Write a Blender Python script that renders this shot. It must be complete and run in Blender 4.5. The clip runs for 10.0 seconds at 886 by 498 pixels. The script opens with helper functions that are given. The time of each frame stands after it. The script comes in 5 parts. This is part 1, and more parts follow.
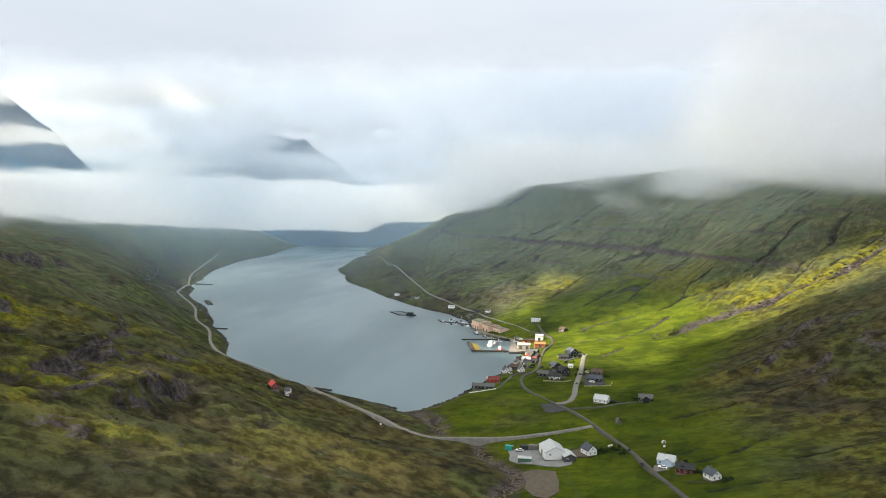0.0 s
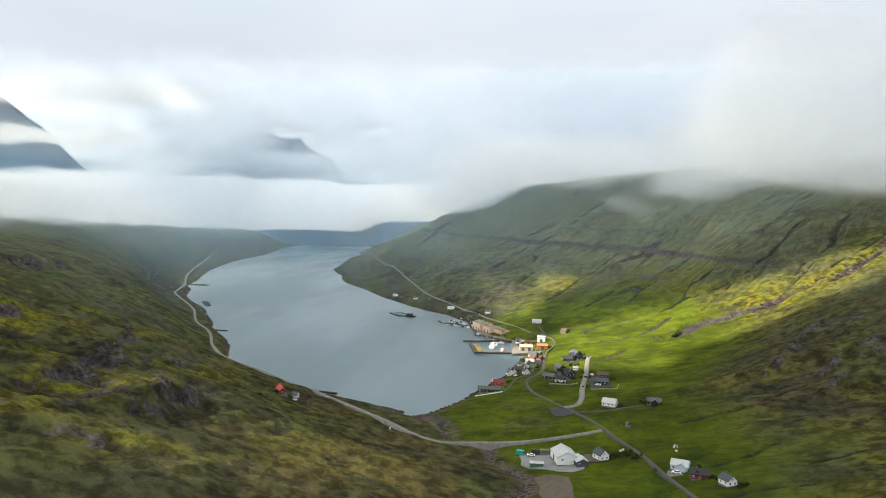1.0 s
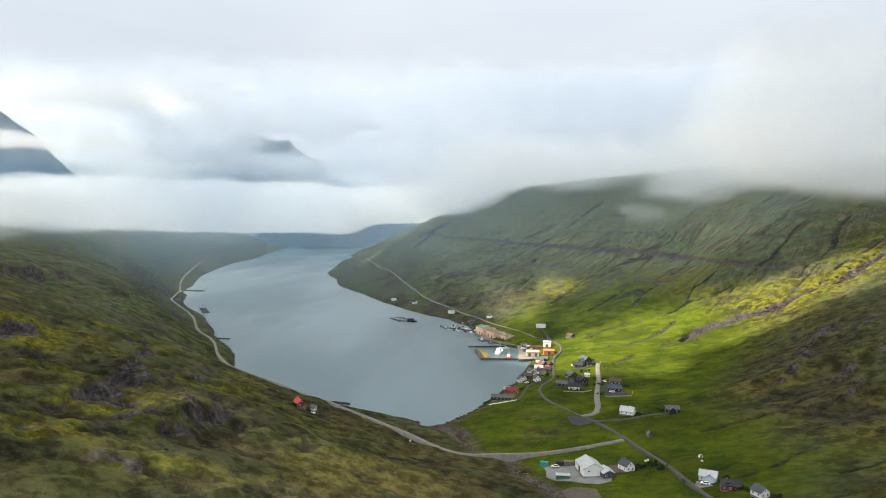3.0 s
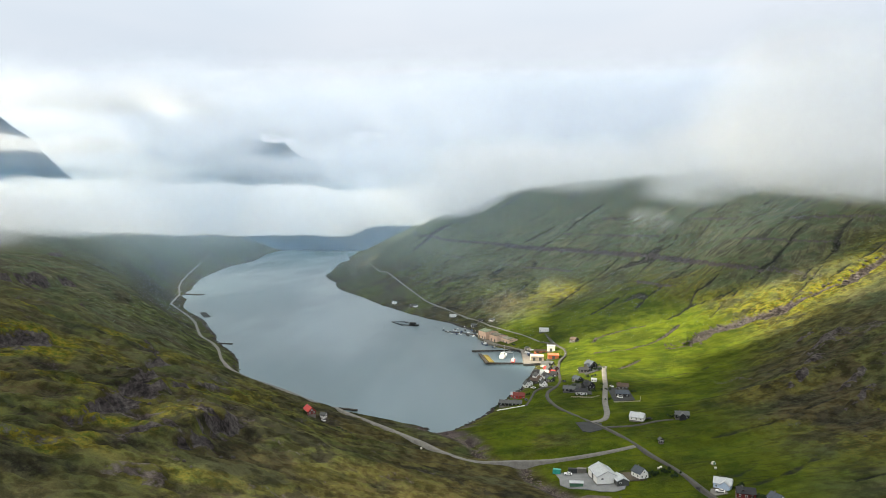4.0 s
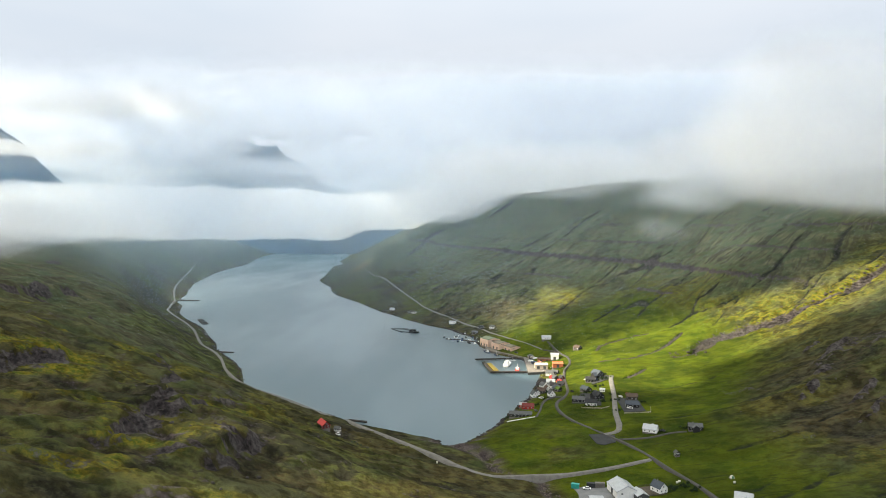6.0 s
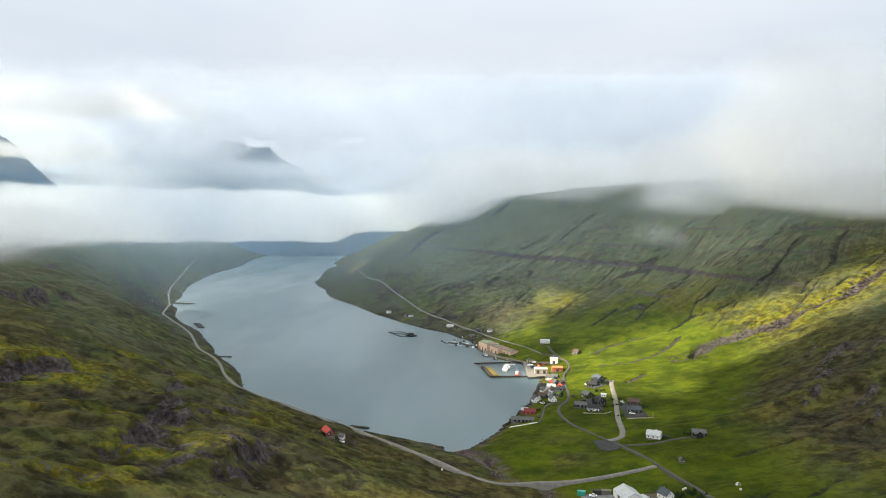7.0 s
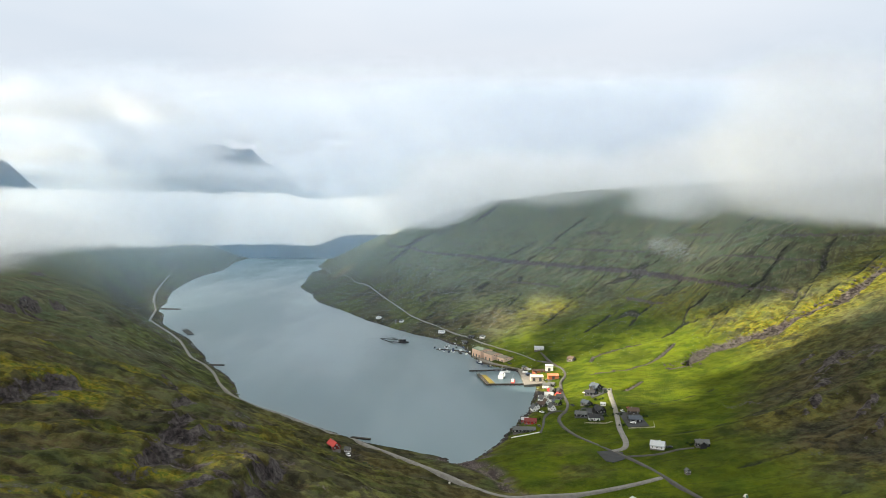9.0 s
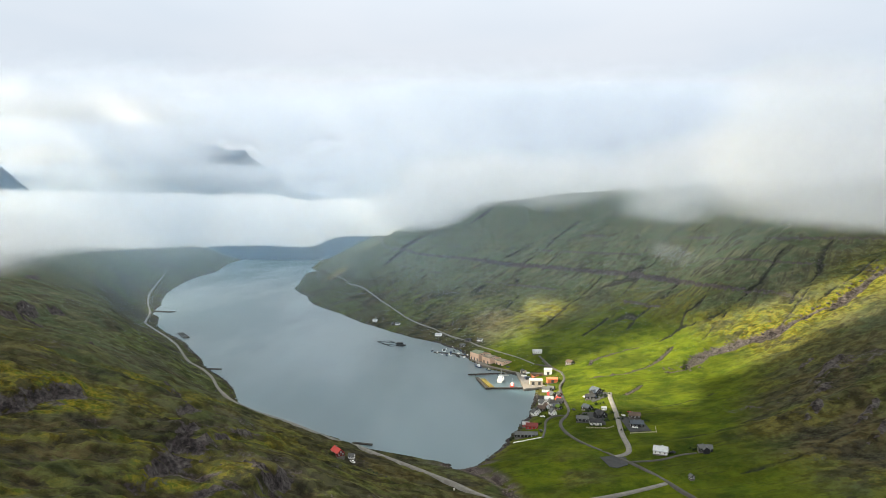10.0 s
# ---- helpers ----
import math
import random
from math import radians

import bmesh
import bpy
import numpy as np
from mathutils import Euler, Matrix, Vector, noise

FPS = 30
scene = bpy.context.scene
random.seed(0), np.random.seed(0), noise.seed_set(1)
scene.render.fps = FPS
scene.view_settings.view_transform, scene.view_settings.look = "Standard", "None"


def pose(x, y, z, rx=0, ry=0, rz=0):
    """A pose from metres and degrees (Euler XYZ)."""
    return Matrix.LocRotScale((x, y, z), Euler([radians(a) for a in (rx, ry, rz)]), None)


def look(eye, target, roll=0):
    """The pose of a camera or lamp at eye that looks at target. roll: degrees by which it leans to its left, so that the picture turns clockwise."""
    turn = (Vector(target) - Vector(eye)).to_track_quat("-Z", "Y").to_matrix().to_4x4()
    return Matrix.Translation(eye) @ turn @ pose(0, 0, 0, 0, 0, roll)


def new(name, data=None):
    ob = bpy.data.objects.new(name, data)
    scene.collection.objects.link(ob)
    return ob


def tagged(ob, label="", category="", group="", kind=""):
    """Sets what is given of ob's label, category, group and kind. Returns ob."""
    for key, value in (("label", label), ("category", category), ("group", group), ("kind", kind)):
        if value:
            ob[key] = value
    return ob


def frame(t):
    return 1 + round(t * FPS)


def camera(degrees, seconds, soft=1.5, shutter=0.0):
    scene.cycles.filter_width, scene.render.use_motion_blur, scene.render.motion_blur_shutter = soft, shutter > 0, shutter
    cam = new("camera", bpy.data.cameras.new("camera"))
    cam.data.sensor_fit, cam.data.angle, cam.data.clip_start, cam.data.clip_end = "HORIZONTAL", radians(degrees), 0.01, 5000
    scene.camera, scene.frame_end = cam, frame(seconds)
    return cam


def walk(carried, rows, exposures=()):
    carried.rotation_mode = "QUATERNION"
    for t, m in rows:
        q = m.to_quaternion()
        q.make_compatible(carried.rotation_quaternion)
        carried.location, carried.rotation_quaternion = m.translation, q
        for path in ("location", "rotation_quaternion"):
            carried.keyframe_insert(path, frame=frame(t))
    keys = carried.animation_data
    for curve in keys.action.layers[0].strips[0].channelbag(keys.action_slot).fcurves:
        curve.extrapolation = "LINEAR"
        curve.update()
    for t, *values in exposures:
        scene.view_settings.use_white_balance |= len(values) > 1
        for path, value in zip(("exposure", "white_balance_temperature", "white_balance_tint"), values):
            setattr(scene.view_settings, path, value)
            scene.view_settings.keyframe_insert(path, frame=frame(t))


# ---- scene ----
cam = camera(63.2, 10.0, soft=0.9)
PATH = [
    (0, (-4.648, 0.234, 123.864), (-4.733, 2.232, 123.81), 1.1),
    (0.5, (-9.361, 0.83, 125.252), (-9.436, 2.828, 125.196), 1.1),
    (1, (-14.509, 1.261, 126.688), (-14.574, 3.259, 126.631), 1.1),
    (1.5, (-19.123, 1.663, 128.093), (-19.18, 3.661, 128.036), 1.0),
    (2, (-23.736, 2.183, 129.487), (-23.785, 4.181, 129.43), 0.9),
    (2.5, (-28.358, 2.667, 130.954), (-28.397, 4.665, 130.897), 0.7),
    (4, (-41.929, 3.581, 135.748), (-41.947, 5.58, 135.696), 0.4),
    (4.5, (-45.964, 3.868, 137.267), (-45.975, 5.868, 137.216), 0.3),
    (5, (-50.027, 4.298, 138.843), (-50.03, 6.298, 138.794), 0.4),
    (5.5, (-53.83, 4.492, 140.422), (-53.826, 6.492, 140.375), 0.4),
    (7, (-64.887, 5.413, 145.277), (-64.854, 7.412, 145.235), 0.4),
    (7.5, (-68.765, 5.884, 146.823), (-68.719, 7.883, 146.783), 0.4),
    (8, (-72.415, 6.147, 148.411), (-72.356, 8.145, 148.372), 0.5),
    (8.5, (-76.101, 6.506, 149.913), (-76.029, 8.505, 149.875), 0.5),
    (9, (-79.774, 6.89, 151.537), (-79.69, 8.888, 151.5), 0.4),
    (9.5, (-83.539, 7.376, 153.116), (-83.445, 9.374, 153.08), 0.4),
    (10, (-87.085, 7.858, 154.707), (-86.979, 9.855, 154.672), 0.4),
]
walk(cam, [(t, look(eye, target, roll)) for t, eye, target, roll in PATH])

# ---- sky and sun ----
SUN_FROM = Vector((-0.78, -0.10, 0.62)).normalized()
world = bpy.data.worlds.new("sky")
scene.world = world
world.use_nodes = True
wn, wl = world.node_tree.nodes, world.node_tree.links
wn.clear()
w_out, w_bg = wn.new("ShaderNodeOutputWorld"), wn.new("ShaderNodeBackground")
sky = wn.new("ShaderNodeTexSky")
sky.sky_type, sky.sun_disc = "NISHITA", False
sky.sun_elevation = math.asin(SUN_FROM.z)
sky.sun_rotation = math.atan2(SUN_FROM.x, SUN_FROM.y)
w_co = wn.new("ShaderNodeTexCoord")
w_map = wn.new("ShaderNodeMapping")
w_map.inputs["Scale"].default_value = (1.0, 1.0, 3.4)
w_noise = wn.new("ShaderNodeTexNoise")
w_noise.inputs["Scale"].default_value, w_noise.inputs["Detail"].default_value = 2.2, 3.0
w_noise.inputs["Roughness"].default_value = 0.5
w_ramp = wn.new("ShaderNodeValToRGB")
w_ramp.color_ramp.elements[0].position, w_ramp.color_ramp.elements[0].color = 0.34, (0.73, 0.81, 0.90, 1)
w_ramp.color_ramp.elements[1].position, w_ramp.color_ramp.elements[1].color = 0.60, (0.81, 0.865, 0.935, 1)
w_sky = wn.new("ShaderNodeMix")
w_sky.data_type, w_sky.blend_type = "RGBA", "MULTIPLY"
w_sky.inputs[0].default_value = 1.0
w_sky.inputs[7].default_value = (0.1, 0.1, 0.1, 1)
w_mix = wn.new("ShaderNodeMix")
w_mix.data_type = "RGBA"
w_mix.inputs[0].default_value = 0.94
wl.new(w_co.outputs["Generated"], w_map.inputs["Vector"])
wl.new(w_map.outputs[0], w_noise.inputs["Vector"])
wl.new(w_noise.outputs[0], w_ramp.inputs[0])
wl.new(sky.outputs[0], w_sky.inputs[6])
wl.new(w_sky.outputs[2], w_mix.inputs[6])
wl.new(w_ramp.outputs[0], w_mix.inputs[7])
w_sep = wn.new("ShaderNodeSeparateXYZ")
w_up = wn.new("ShaderNodeMapRange")
w_up.interpolation_type = "SMOOTHSTEP"
for k, v in enumerate((0.22, 1.0, 0.287, 0.98)):
    w_up.inputs[k + 1].default_value = v
wl.new(w_co.outputs["Generated"], w_sep.inputs[0])
wl.new(w_sep.outputs[2], w_up.inputs[0])
wl.new(w_up.outputs[0], w_bg.inputs[1])
wl.new(w_mix.outputs[2], w_bg.inputs[0])
wl.new(w_bg.outputs[0], w_out.inputs[0])

sun = new("sun", bpy.data.lights.new("sun", "SUN"))
sun.data.energy, sun.data.angle, sun.data.color = 5.0, radians(0.6), (1.0, 0.88, 0.64)
sun.matrix_world = look(SUN_FROM * 1500, (0, 0, 0))
scene.view_settings.exposure = 1.8
scene.cycles.transparent_max_bounces = 64

# ---- the shape of the land ----
# shores of the fjord and, south of its head, the river: y, x
RIVER = [(-400, 0), (200, 2), (320, 9), (334, 15), (344, 19), (351, 19), (365, 11), (378, 4), (393, 0), (401, 1), (408, -2), (414, -10), (419, -18), (428, -24), (440, -23), (455, -29), (470, -39)]
SHORE_L = np.array(RIVER + [(479, -52), (484, -58), (492, -56), (496, -74), (505, -92), (530, -115), (557, -139), (595, -178), (628, -210), (674, -239), (704, -249), (743, -261), (776, -276), (811, -293), (842, -309), (867, -323), (912, -339), (962, -361), (1006, -381), (1055, -403), (1122, -438), (1190, -476), (1249, -506), (1377, -544), (1440, -577), (1500, -592), (1591, -611), (1636, -626), (1768, -669), (1925, -713), (2088, -744), (2281, -782), (2478, -817), (2849, -854), (3108, -878), (3873, -1022), (4200, -1060), (5000, -1150)], float)
SHORE_R = np.array(RIVER + [(480, -46), (488, -37), (499, -29), (511, -24), (526, -16), (536, -11), (555, -5), (577, 5), (626, 22), (700, 41), (733, 50), (806, 38), (845, 14), (902, -4), (977, -12), (1052, -38), (1104, -72), (1184, -111), (1277, -157), (1355, -185), (1443, -216), (1543, -253), (1628, -290), (1741, -317), (1851, -333), (1932, -362), (2118, -405), (2256, -414), (2481, -437), (2942, -487), (3160, -470), (3472, -528), (4341, -594), (5000, -620)], float)
# heights of the two valley sides: a row for each place along the valley, a column for each distance from the shore
OFF = np.array([0, 25, 60, 110, 180, 270, 380, 520, 750, 1100], float)
ALONG = np.array([200, 300, 380, 480, 600, 780, 1000, 1350, 2000, 3000], float)
SIDE_L = np.array([[6, 12, 22, 42, 66, 89, 117, 151, 189, 224],
    [6, 11, 19, 34, 61, 87, 119, 153, 189, 224],
    [4, 7, 12, 23, 48, 85, 122, 154, 189, 224],
    [1, 5, 8, 24, 54, 94, 128, 156, 189, 224],
    [1, 11, 27, 52, 74, 103, 129, 159, 189, 224],
    [1, 8, 38, 71, 95, 116, 135, 159, 189, 224],
    [1, 5, 17, 62, 100, 123, 141, 155, 189, 224],
    [1, 5, 24, 75, 113, 134, 148, 157, 189, 224],
    [1, 5, 15, 46, 90, 120, 137, 147, 169, 224],
    [1, 5, 11, 27, 54, 89, 113, 131, 169, 224]], float)
SIDE_R = np.array([[6, 11, 16, 27, 42, 59, 90, 151, 234, 256],
    [6, 8, 13, 23, 39, 56, 92, 156, 234, 256],
    [4, 6, 10, 18, 34, 54, 95, 159, 234, 257],
    [1, 5, 9, 11, 23, 55, 99, 165, 234, 257],
    [1, 6, 17, 15, 25, 63, 109, 173, 234, 256],
    [1, 6, 19, 25, 42, 82, 129, 186, 234, 256],
    [1, 6, 20, 42, 62, 93, 156, 200, 245, 262],
    [1, 9, 21, 42, 69, 110, 155, 216, 261, 274],
    [1, 3, 7, 25, 76, 130, 180, 250, 279, 289],
    [1, 6, 19, 46, 79, 125, 184, 237, 270, 279]], float)


def hash2(i, j, seed):
    h = (i * 374761393 + j * 668265263 + seed * 1274126177) & 0x7FFFFFFF
    h = ((h ^ (h >> 13)) * 1103515245) & 0x7FFFFFFF
    h = ((h ^ (h >> 15)) * 12820163) & 0x7FFFFFFF
    return ((h ^ (h >> 11)) & 0xFFFFF) / 1048575.0


def vnoise(x, y, seed=0):
    x, y = np.asarray(x, float), np.asarray(y, float)
    i, j = np.floor(x).astype(np.int64), np.floor(y).astype(np.int64)
    f, g = x - i, y - j
    f, g = f * f * f * (f * (6 * f - 15) + 10), g * g * g * (g * (6 * g - 15) + 10)
    a, b, c, d = hash2(i, j, seed), hash2(i + 1, j, seed), hash2(i, j + 1, seed), hash2(i + 1, j + 1, seed)
    return a + (b - a) * f + (c - a) * g + (a - b - c + d) * f * g


def fbm(x, y, octaves=4, seed=0, gain=0.5):
    """Fractal value noise from 0 to 1 with a mean of about 0.5."""
    total, amp, norm = 0.0, 1.0, 0.0
    for k in range(octaves):
        total = total + amp * vnoise(x, y, seed + 17 * k)
        norm, amp = norm + amp, amp * gain
        x, y = 2.03 * x + 11.7, 2.03 * y + 5.3
    return total / norm


def ridged(x, y, octaves=3, seed=0):
    total, amp, norm = 0.0, 1.0, 0.0
    for k in range(octaves):
        total = total + amp * (1 - np.abs(2 * vnoise(x, y, seed + 29 * k) - 1))
        norm, amp = norm + amp, amp * 0.5
        x, y = 2.1 * x + 3.1, 2.1 * y + 8.7
    return total / norm


def smooth(a, b, v):
    t = np.clip((v - a) / (b - a), 0, 1)
    return t * t * (3 - 2 * t)


def dense(table):
    """The table on a fine grid (10 m along, 5 m across), with its creases rounded."""
    rows = np.array([np.interp(np.arange(0, 1105, 5.0), OFF, r) for r in table])
    ys = np.arange(-400, 5010, 10.0)
    fine = np.array([np.interp(ys, ALONG, rows[:, k]) for k in range(rows.shape[1])]).T
    for _ in range(3):
        for axis, n in ((0, 4), (1, 3)):
            pad = np.pad(fine, [(n, n) if a == axis else (0, 0) for a in (0, 1)], mode="reflect", reflect_type="odd")
            fine = sum(np.roll(pad, -k, axis)[tuple(slice(0, fine.shape[a]) for a in (0, 1))] for k in range(2 * n + 1)) / (2 * n + 1)
    return fine


FINE_L, FINE_R = dense(SIDE_L), dense(SIDE_R)


def sample(fine, u, y):
    a = np.clip(u / 5.0, 0, fine.shape[1] - 1.001)
    b = np.clip((y + 400) / 10.0, 0, fine.shape[0] - 1.001)
    j, i = a.astype(int), b.astype(int)
    f, g = a - j, b - i
    z = fine[i, j] * (1 - f) * (1 - g) + fine[i, j + 1] * f * (1 - g) + fine[i + 1, j] * (1 - f) * g + fine[i + 1, j + 1] * f * g
    return z + 0.05 * np.clip(u - 1100, 0, 700)


# the stony ravine that comes down the eastern side: x, y
RAVINE = np.array([(159, 693), (175, 698), (189, 696), (206, 722), (222, 734), (235, 731), (248, 727), (259, 729), (267, 717), (275, 714), (288, 718), (300, 715), (317, 718), (334, 722), (347, 715), (367, 724), (386, 733), (407, 747), (424, 750)], float)
# the rock outcrop on the near western side: centre and half sizes
CRAG = (-162, 310, 25, 38)


# dark outcrops on the south-eastern side: centre, half length, half width
OUTCROPS = [(230, 540, 22, 9), (216, 512, 12, 6), (184, 470, 14, 4), (252, 560, 16, 6), (206, 448, 18, 4), (250, 590, 20, 4), (196, 420, 16, 4)]

# ditches and banks between the infields: x, y
DITCHES = [
    [(111, 769), (118, 783), (128, 791), (146, 797), (162, 800), (174, 796)],
    [(99, 715), (117, 709), (135, 713), (158, 729), (174, 741), (189, 758), (204, 775)],
    [(108, 633), (119, 645), (133, 663)],
]
DRAINS = [
    [(104.7, 345.4), (122.4, 351.6), (142.7, 362.8)],
    [(92.5, 360.6), (102.2, 359.2), (109.9, 363.7)],
    [(95.4, 299.5), (111.6, 301.7), (130.7, 299.2)],
    [(141.4, 323.7), (156.8, 326), (180, 332.4)],
    [(110.2, 415.3), (145.5, 418.3), (189.5, 434.2)],
    [(90.1, 491.2), (125.3, 491.5), (165.7, 505)],
    [(102, 582.3), (137.6, 588.4), (173.6, 600.1)],
]

# gullies on the eastern side: x, y
GULLIES = [
    [(385, 885), (358, 861), (329, 831), (314, 828), (294, 819), (271, 812), (252, 814), (227, 819), (200, 801)],
    [(351, 784), (340, 776), (329, 764)],
    [(375, 798), (399, 822)],
    [(441, 785), (389, 759), (366, 751), (347, 740)],
    [(219, 958), (199, 941), (179, 925)],
    [(175, 1240), (150, 1211), (134, 1205)],
    [(211, 1084), (187, 1056), (150, 1024), (135, 1012)],
    [(139, 1010), (98, 964), (79, 940)],
    [(276, 947), (250, 916), (228, 897)],
    [(279, 863), (259, 844), (247, 844)],
    [(220, 894), (201, 880), (180, 857)],
    [(171, 911), (146, 886), (129, 872)],
    [(95, 1139), (77, 1103), (66, 1087)],
    [(288, 1055), (270, 1040), (257, 1039)],
]


def ditch(x, y, lines, wide):
    """1 along the ditches, 0 away from them."""
    near = np.full(np.shape(x), 1e9)
    bend = 4 * (fbm(x / 9, y / 9, 3, 77) - 0.5)
    for line in lines:
        for (ax, ay), (bx, by) in zip(line, line[1:]):
            t = np.clip(((x - ax) * (bx - ax) + (y - ay) * (by - ay)) / ((bx - ax) ** 2 + (by - ay) ** 2), 0, 1)
            near = np.minimum(near, np.hypot(x - ax - t * (bx - ax), y - ay - t * (by - ay)) + bend)
    return np.exp(-(near / wide) ** 2)


def ravine_gap(x, y):
    yc = np.interp(x, RAVINE[:, 0], RAVINE[:, 1]) + 7 * (fbm(x / 14, x * 0 + 3, 2, 5) - 0.5)
    w = 4.0 + 9 * smooth(185, 212, x) * (1 - 0.7 * smooth(285, 310, x)) + 9 * (fbm(x / 19, x * 0 + 8, 2, 9) - 0.4)
    on = smooth(160, 185, x) * (1 - smooth(560, 640, x))
    return np.exp(-((y - yc) / np.maximum(w, 2.0)) ** 2) * on


def land(x, y):
    """Height of the ground and what covers it: rock, field, moss, streak, each from 0 to 1."""
    x, y = np.asarray(x, float), np.asarray(y, float)
    far = 1 + np.clip(y - 600, 0, 3000) / 500
    wob = (fbm(x / 9 / far, y / 9 / far, 3, 71) - 0.5) * 7 * np.sqrt(far)
    xl = np.interp(y, SHORE_L[:, 0], SHORE_L[:, 1]) + wob * smooth(470, 500, y)
    xr = np.interp(y, SHORE_R[:, 0], SHORE_R[:, 1]) + wob * smooth(470, 500, y)
    ul, ur = xl - x, x - xr
    west = ul > ur
    u = np.where(west, ul, ur)
    z = np.where(west, sample(FINE_L, np.maximum(ul, 0), y), sample(FINE_R, np.maximum(ur, 0), y))
    wet = smooth(476, 490, y) * smooth(0.0, 3.0, -u)
    z = np.where(u < 0, z * (1 - wet) - wet * np.minimum(6.0, -u * 0.35), z)
    z = z - 1.2 * (1 - smooth(0, 5, u)) * smooth(480, 488, y) * (u >= 0)
    dry = smooth(6, 40, u)
    steep = smooth(18, 70, z) * dry
    # swells and hummocks
    z = z + dry * ((1.6 + 3.4 * steep) * (fbm(x / 70, y / 70, 3, 1) - 0.5) + steep * np.where(west, 5.0, 5.0 - 3.5 * smooth(600, 760, y + 0.3 * x)) * (fbm(x / 34, y / 34, 4, 2) - 0.5))
    hum = ridged(x / 17, y / 17, 3, 8)
    z = z + steep * (3.2 * (hum - 0.55) + 1.5 * (ridged(x / 6.5, y / 6.5, 2, 9) - 0.55)) * (1 - smooth(700, 1100, y))
    # hummocks and hollows of the heath on the near western side
    lay = west * smooth(25, 70, u) * (1 - smooth(430, 560, y))
    hump = 0.6 * ridged((x + 0.5 * y) / 30, (y - 0.5 * x) / 15, 3, 83) + 0.4 * ridged((x + 0.5 * y) / 11, (y - 0.5 * x) / 6, 2, 84)
    z = z + lay * 5.5 * (hump - 0.6)
    # runnels down the slopes
    v = np.where(west, y + 0.25 * u, y - 0.7 * u) + 9 * (fbm(x / 60, y / 60, 2, 41) - 0.5)
    one = 1 - np.abs(2 * vnoise(v / 30, u / 420, 3) - 1)
    two = 1 - np.abs(2 * vnoise(v / 15, u / 210, 5) - 1)
    some = smooth(0.36, 0.58, fbm(x / 75, y / 75, 3, 43))
    cut = np.maximum(smooth(0.89, 0.99, one) * smooth(0.40, 0.52, fbm(x / 95, y / 95, 2, 45)), 0.6 * some * smooth(0.89, 0.99, two)) * smooth(30, 60, z + 14 * (fbm(x / 120, y / 120, 2, 6) - 0.5))
    cut = cut * np.where(west, 0.5 * smooth(60, 150, u), smooth(90, 200, u) * smooth(560, 800, y + 0.3 * x))
    z = z - 2.4 * cut
    # basalt ledges along the eastern side
    edge, ledge, ledge_on = np.zeros_like(z), np.full(z.shape, 50.0), np.zeros_like(z)
    for base, tilt, high in ((98, 0.022, 7.0), (156, 0.004, 7.0), (128, 0.012, 4.0), (72, 0.020, 3.0)):
        level = base + tilt * (y - 1000) + 5 * (fbm(y / 160, x / 400, 2, int(base)) - 0.5)
        gap = z - level
        here = np.maximum(smooth(0.38, 0.58, fbm(y / 70, base + x * 0, 2, 31)), 0.7 if base == 98 else 0) * (1 if base == 98 else 0.6) * smooth(620, 860, y) * (~west)
        z = z + here * high * (smooth(-0.8, 0.8, gap) - smooth(-16, 26, gap))
        close = np.abs(gap) < np.abs(ledge)
        ledge, ledge_on = np.where(close, gap, ledge), np.where(close, here, ledge_on)
    # rough steps on the western side
    for base, high in ((48, 2.5), (66, 4.0), (83, 5.0), (104, 5.0)):
        level = base + 14 * (fbm(x / 90, y / 90, 3, int(base) + 3) - 0.5)
        gap = z - level
        here = smooth(0.46, 0.66, fbm(x / 60 + 4, y / 60, 2, int(base) + 7)) * west * smooth(150, 210, u)
        z = z + here * high * (smooth(-1.2, 1.2, gap) - smooth(-14, 20, gap))
        edge = np.maximum(edge, 0.8 * here * np.exp(-((gap + 0.5) / 1.4) ** 2))
    # the crag
    cx, cy, sx, sy = CRAG
    p = ((x - cx) / sx) ** 2 + ((y - cy) / sy) ** 2 + 1.3 * (fbm(x / 15, y / 15, 3, 13) - 0.5)
    crag = 1 - smooth(0.55, 1.15, p)
    lumps = ridged(x / 13, y / 17, 4, 21)
    drop = np.floor(4 * fbm((x + 0.5 * y) / 34, (y - 0.4 * x) / 34, 2, 25)) / 4
    z = z + crag * (0.5 + 6 * (drop - 0.4) + 3.2 * (lumps - 0.55))
    # its cliff, and lesser ones, that face east
    cliff = np.zeros_like(z)
    for fx, fy, half, tall, back in ((-143, 308, 36, 5.5, 30), (-176, 342, 24, 3.5, 22), (-330, 520, 70, 7.0, 60), (-420, 640, 80, 9.0, 70)):
        e = x - fx - 0.16 * (y - fy) - 16 * (fbm(y / 17, x * 0 + fx, 3, 19) - 0.5)
        side = 1 - smooth(0.55, 1.0, np.abs(y - fy) / half)
        z = z + tall * side * (1 - smooth(-1.8, 1.8, e)) * smooth(-back, -4, e)
        cliff = np.maximum(cliff, side * np.exp(-((e - 0.6) / 3.2) ** 2) * smooth(0.30, 0.58, fbm(x / 8, y / 8, 3, 20)))
    # rough ground on the south-eastern side
    brow = smooth(120, 190, u) * (1 - smooth(520, 640, y)) * (~west)
    brok = smooth(0.51, 0.64, fbm(x / 42, y / 42, 4, 51))
    z = z + brow * brok * 4.5 * (ridged(x / 15, y / 15, 3, 52) - 0.4)
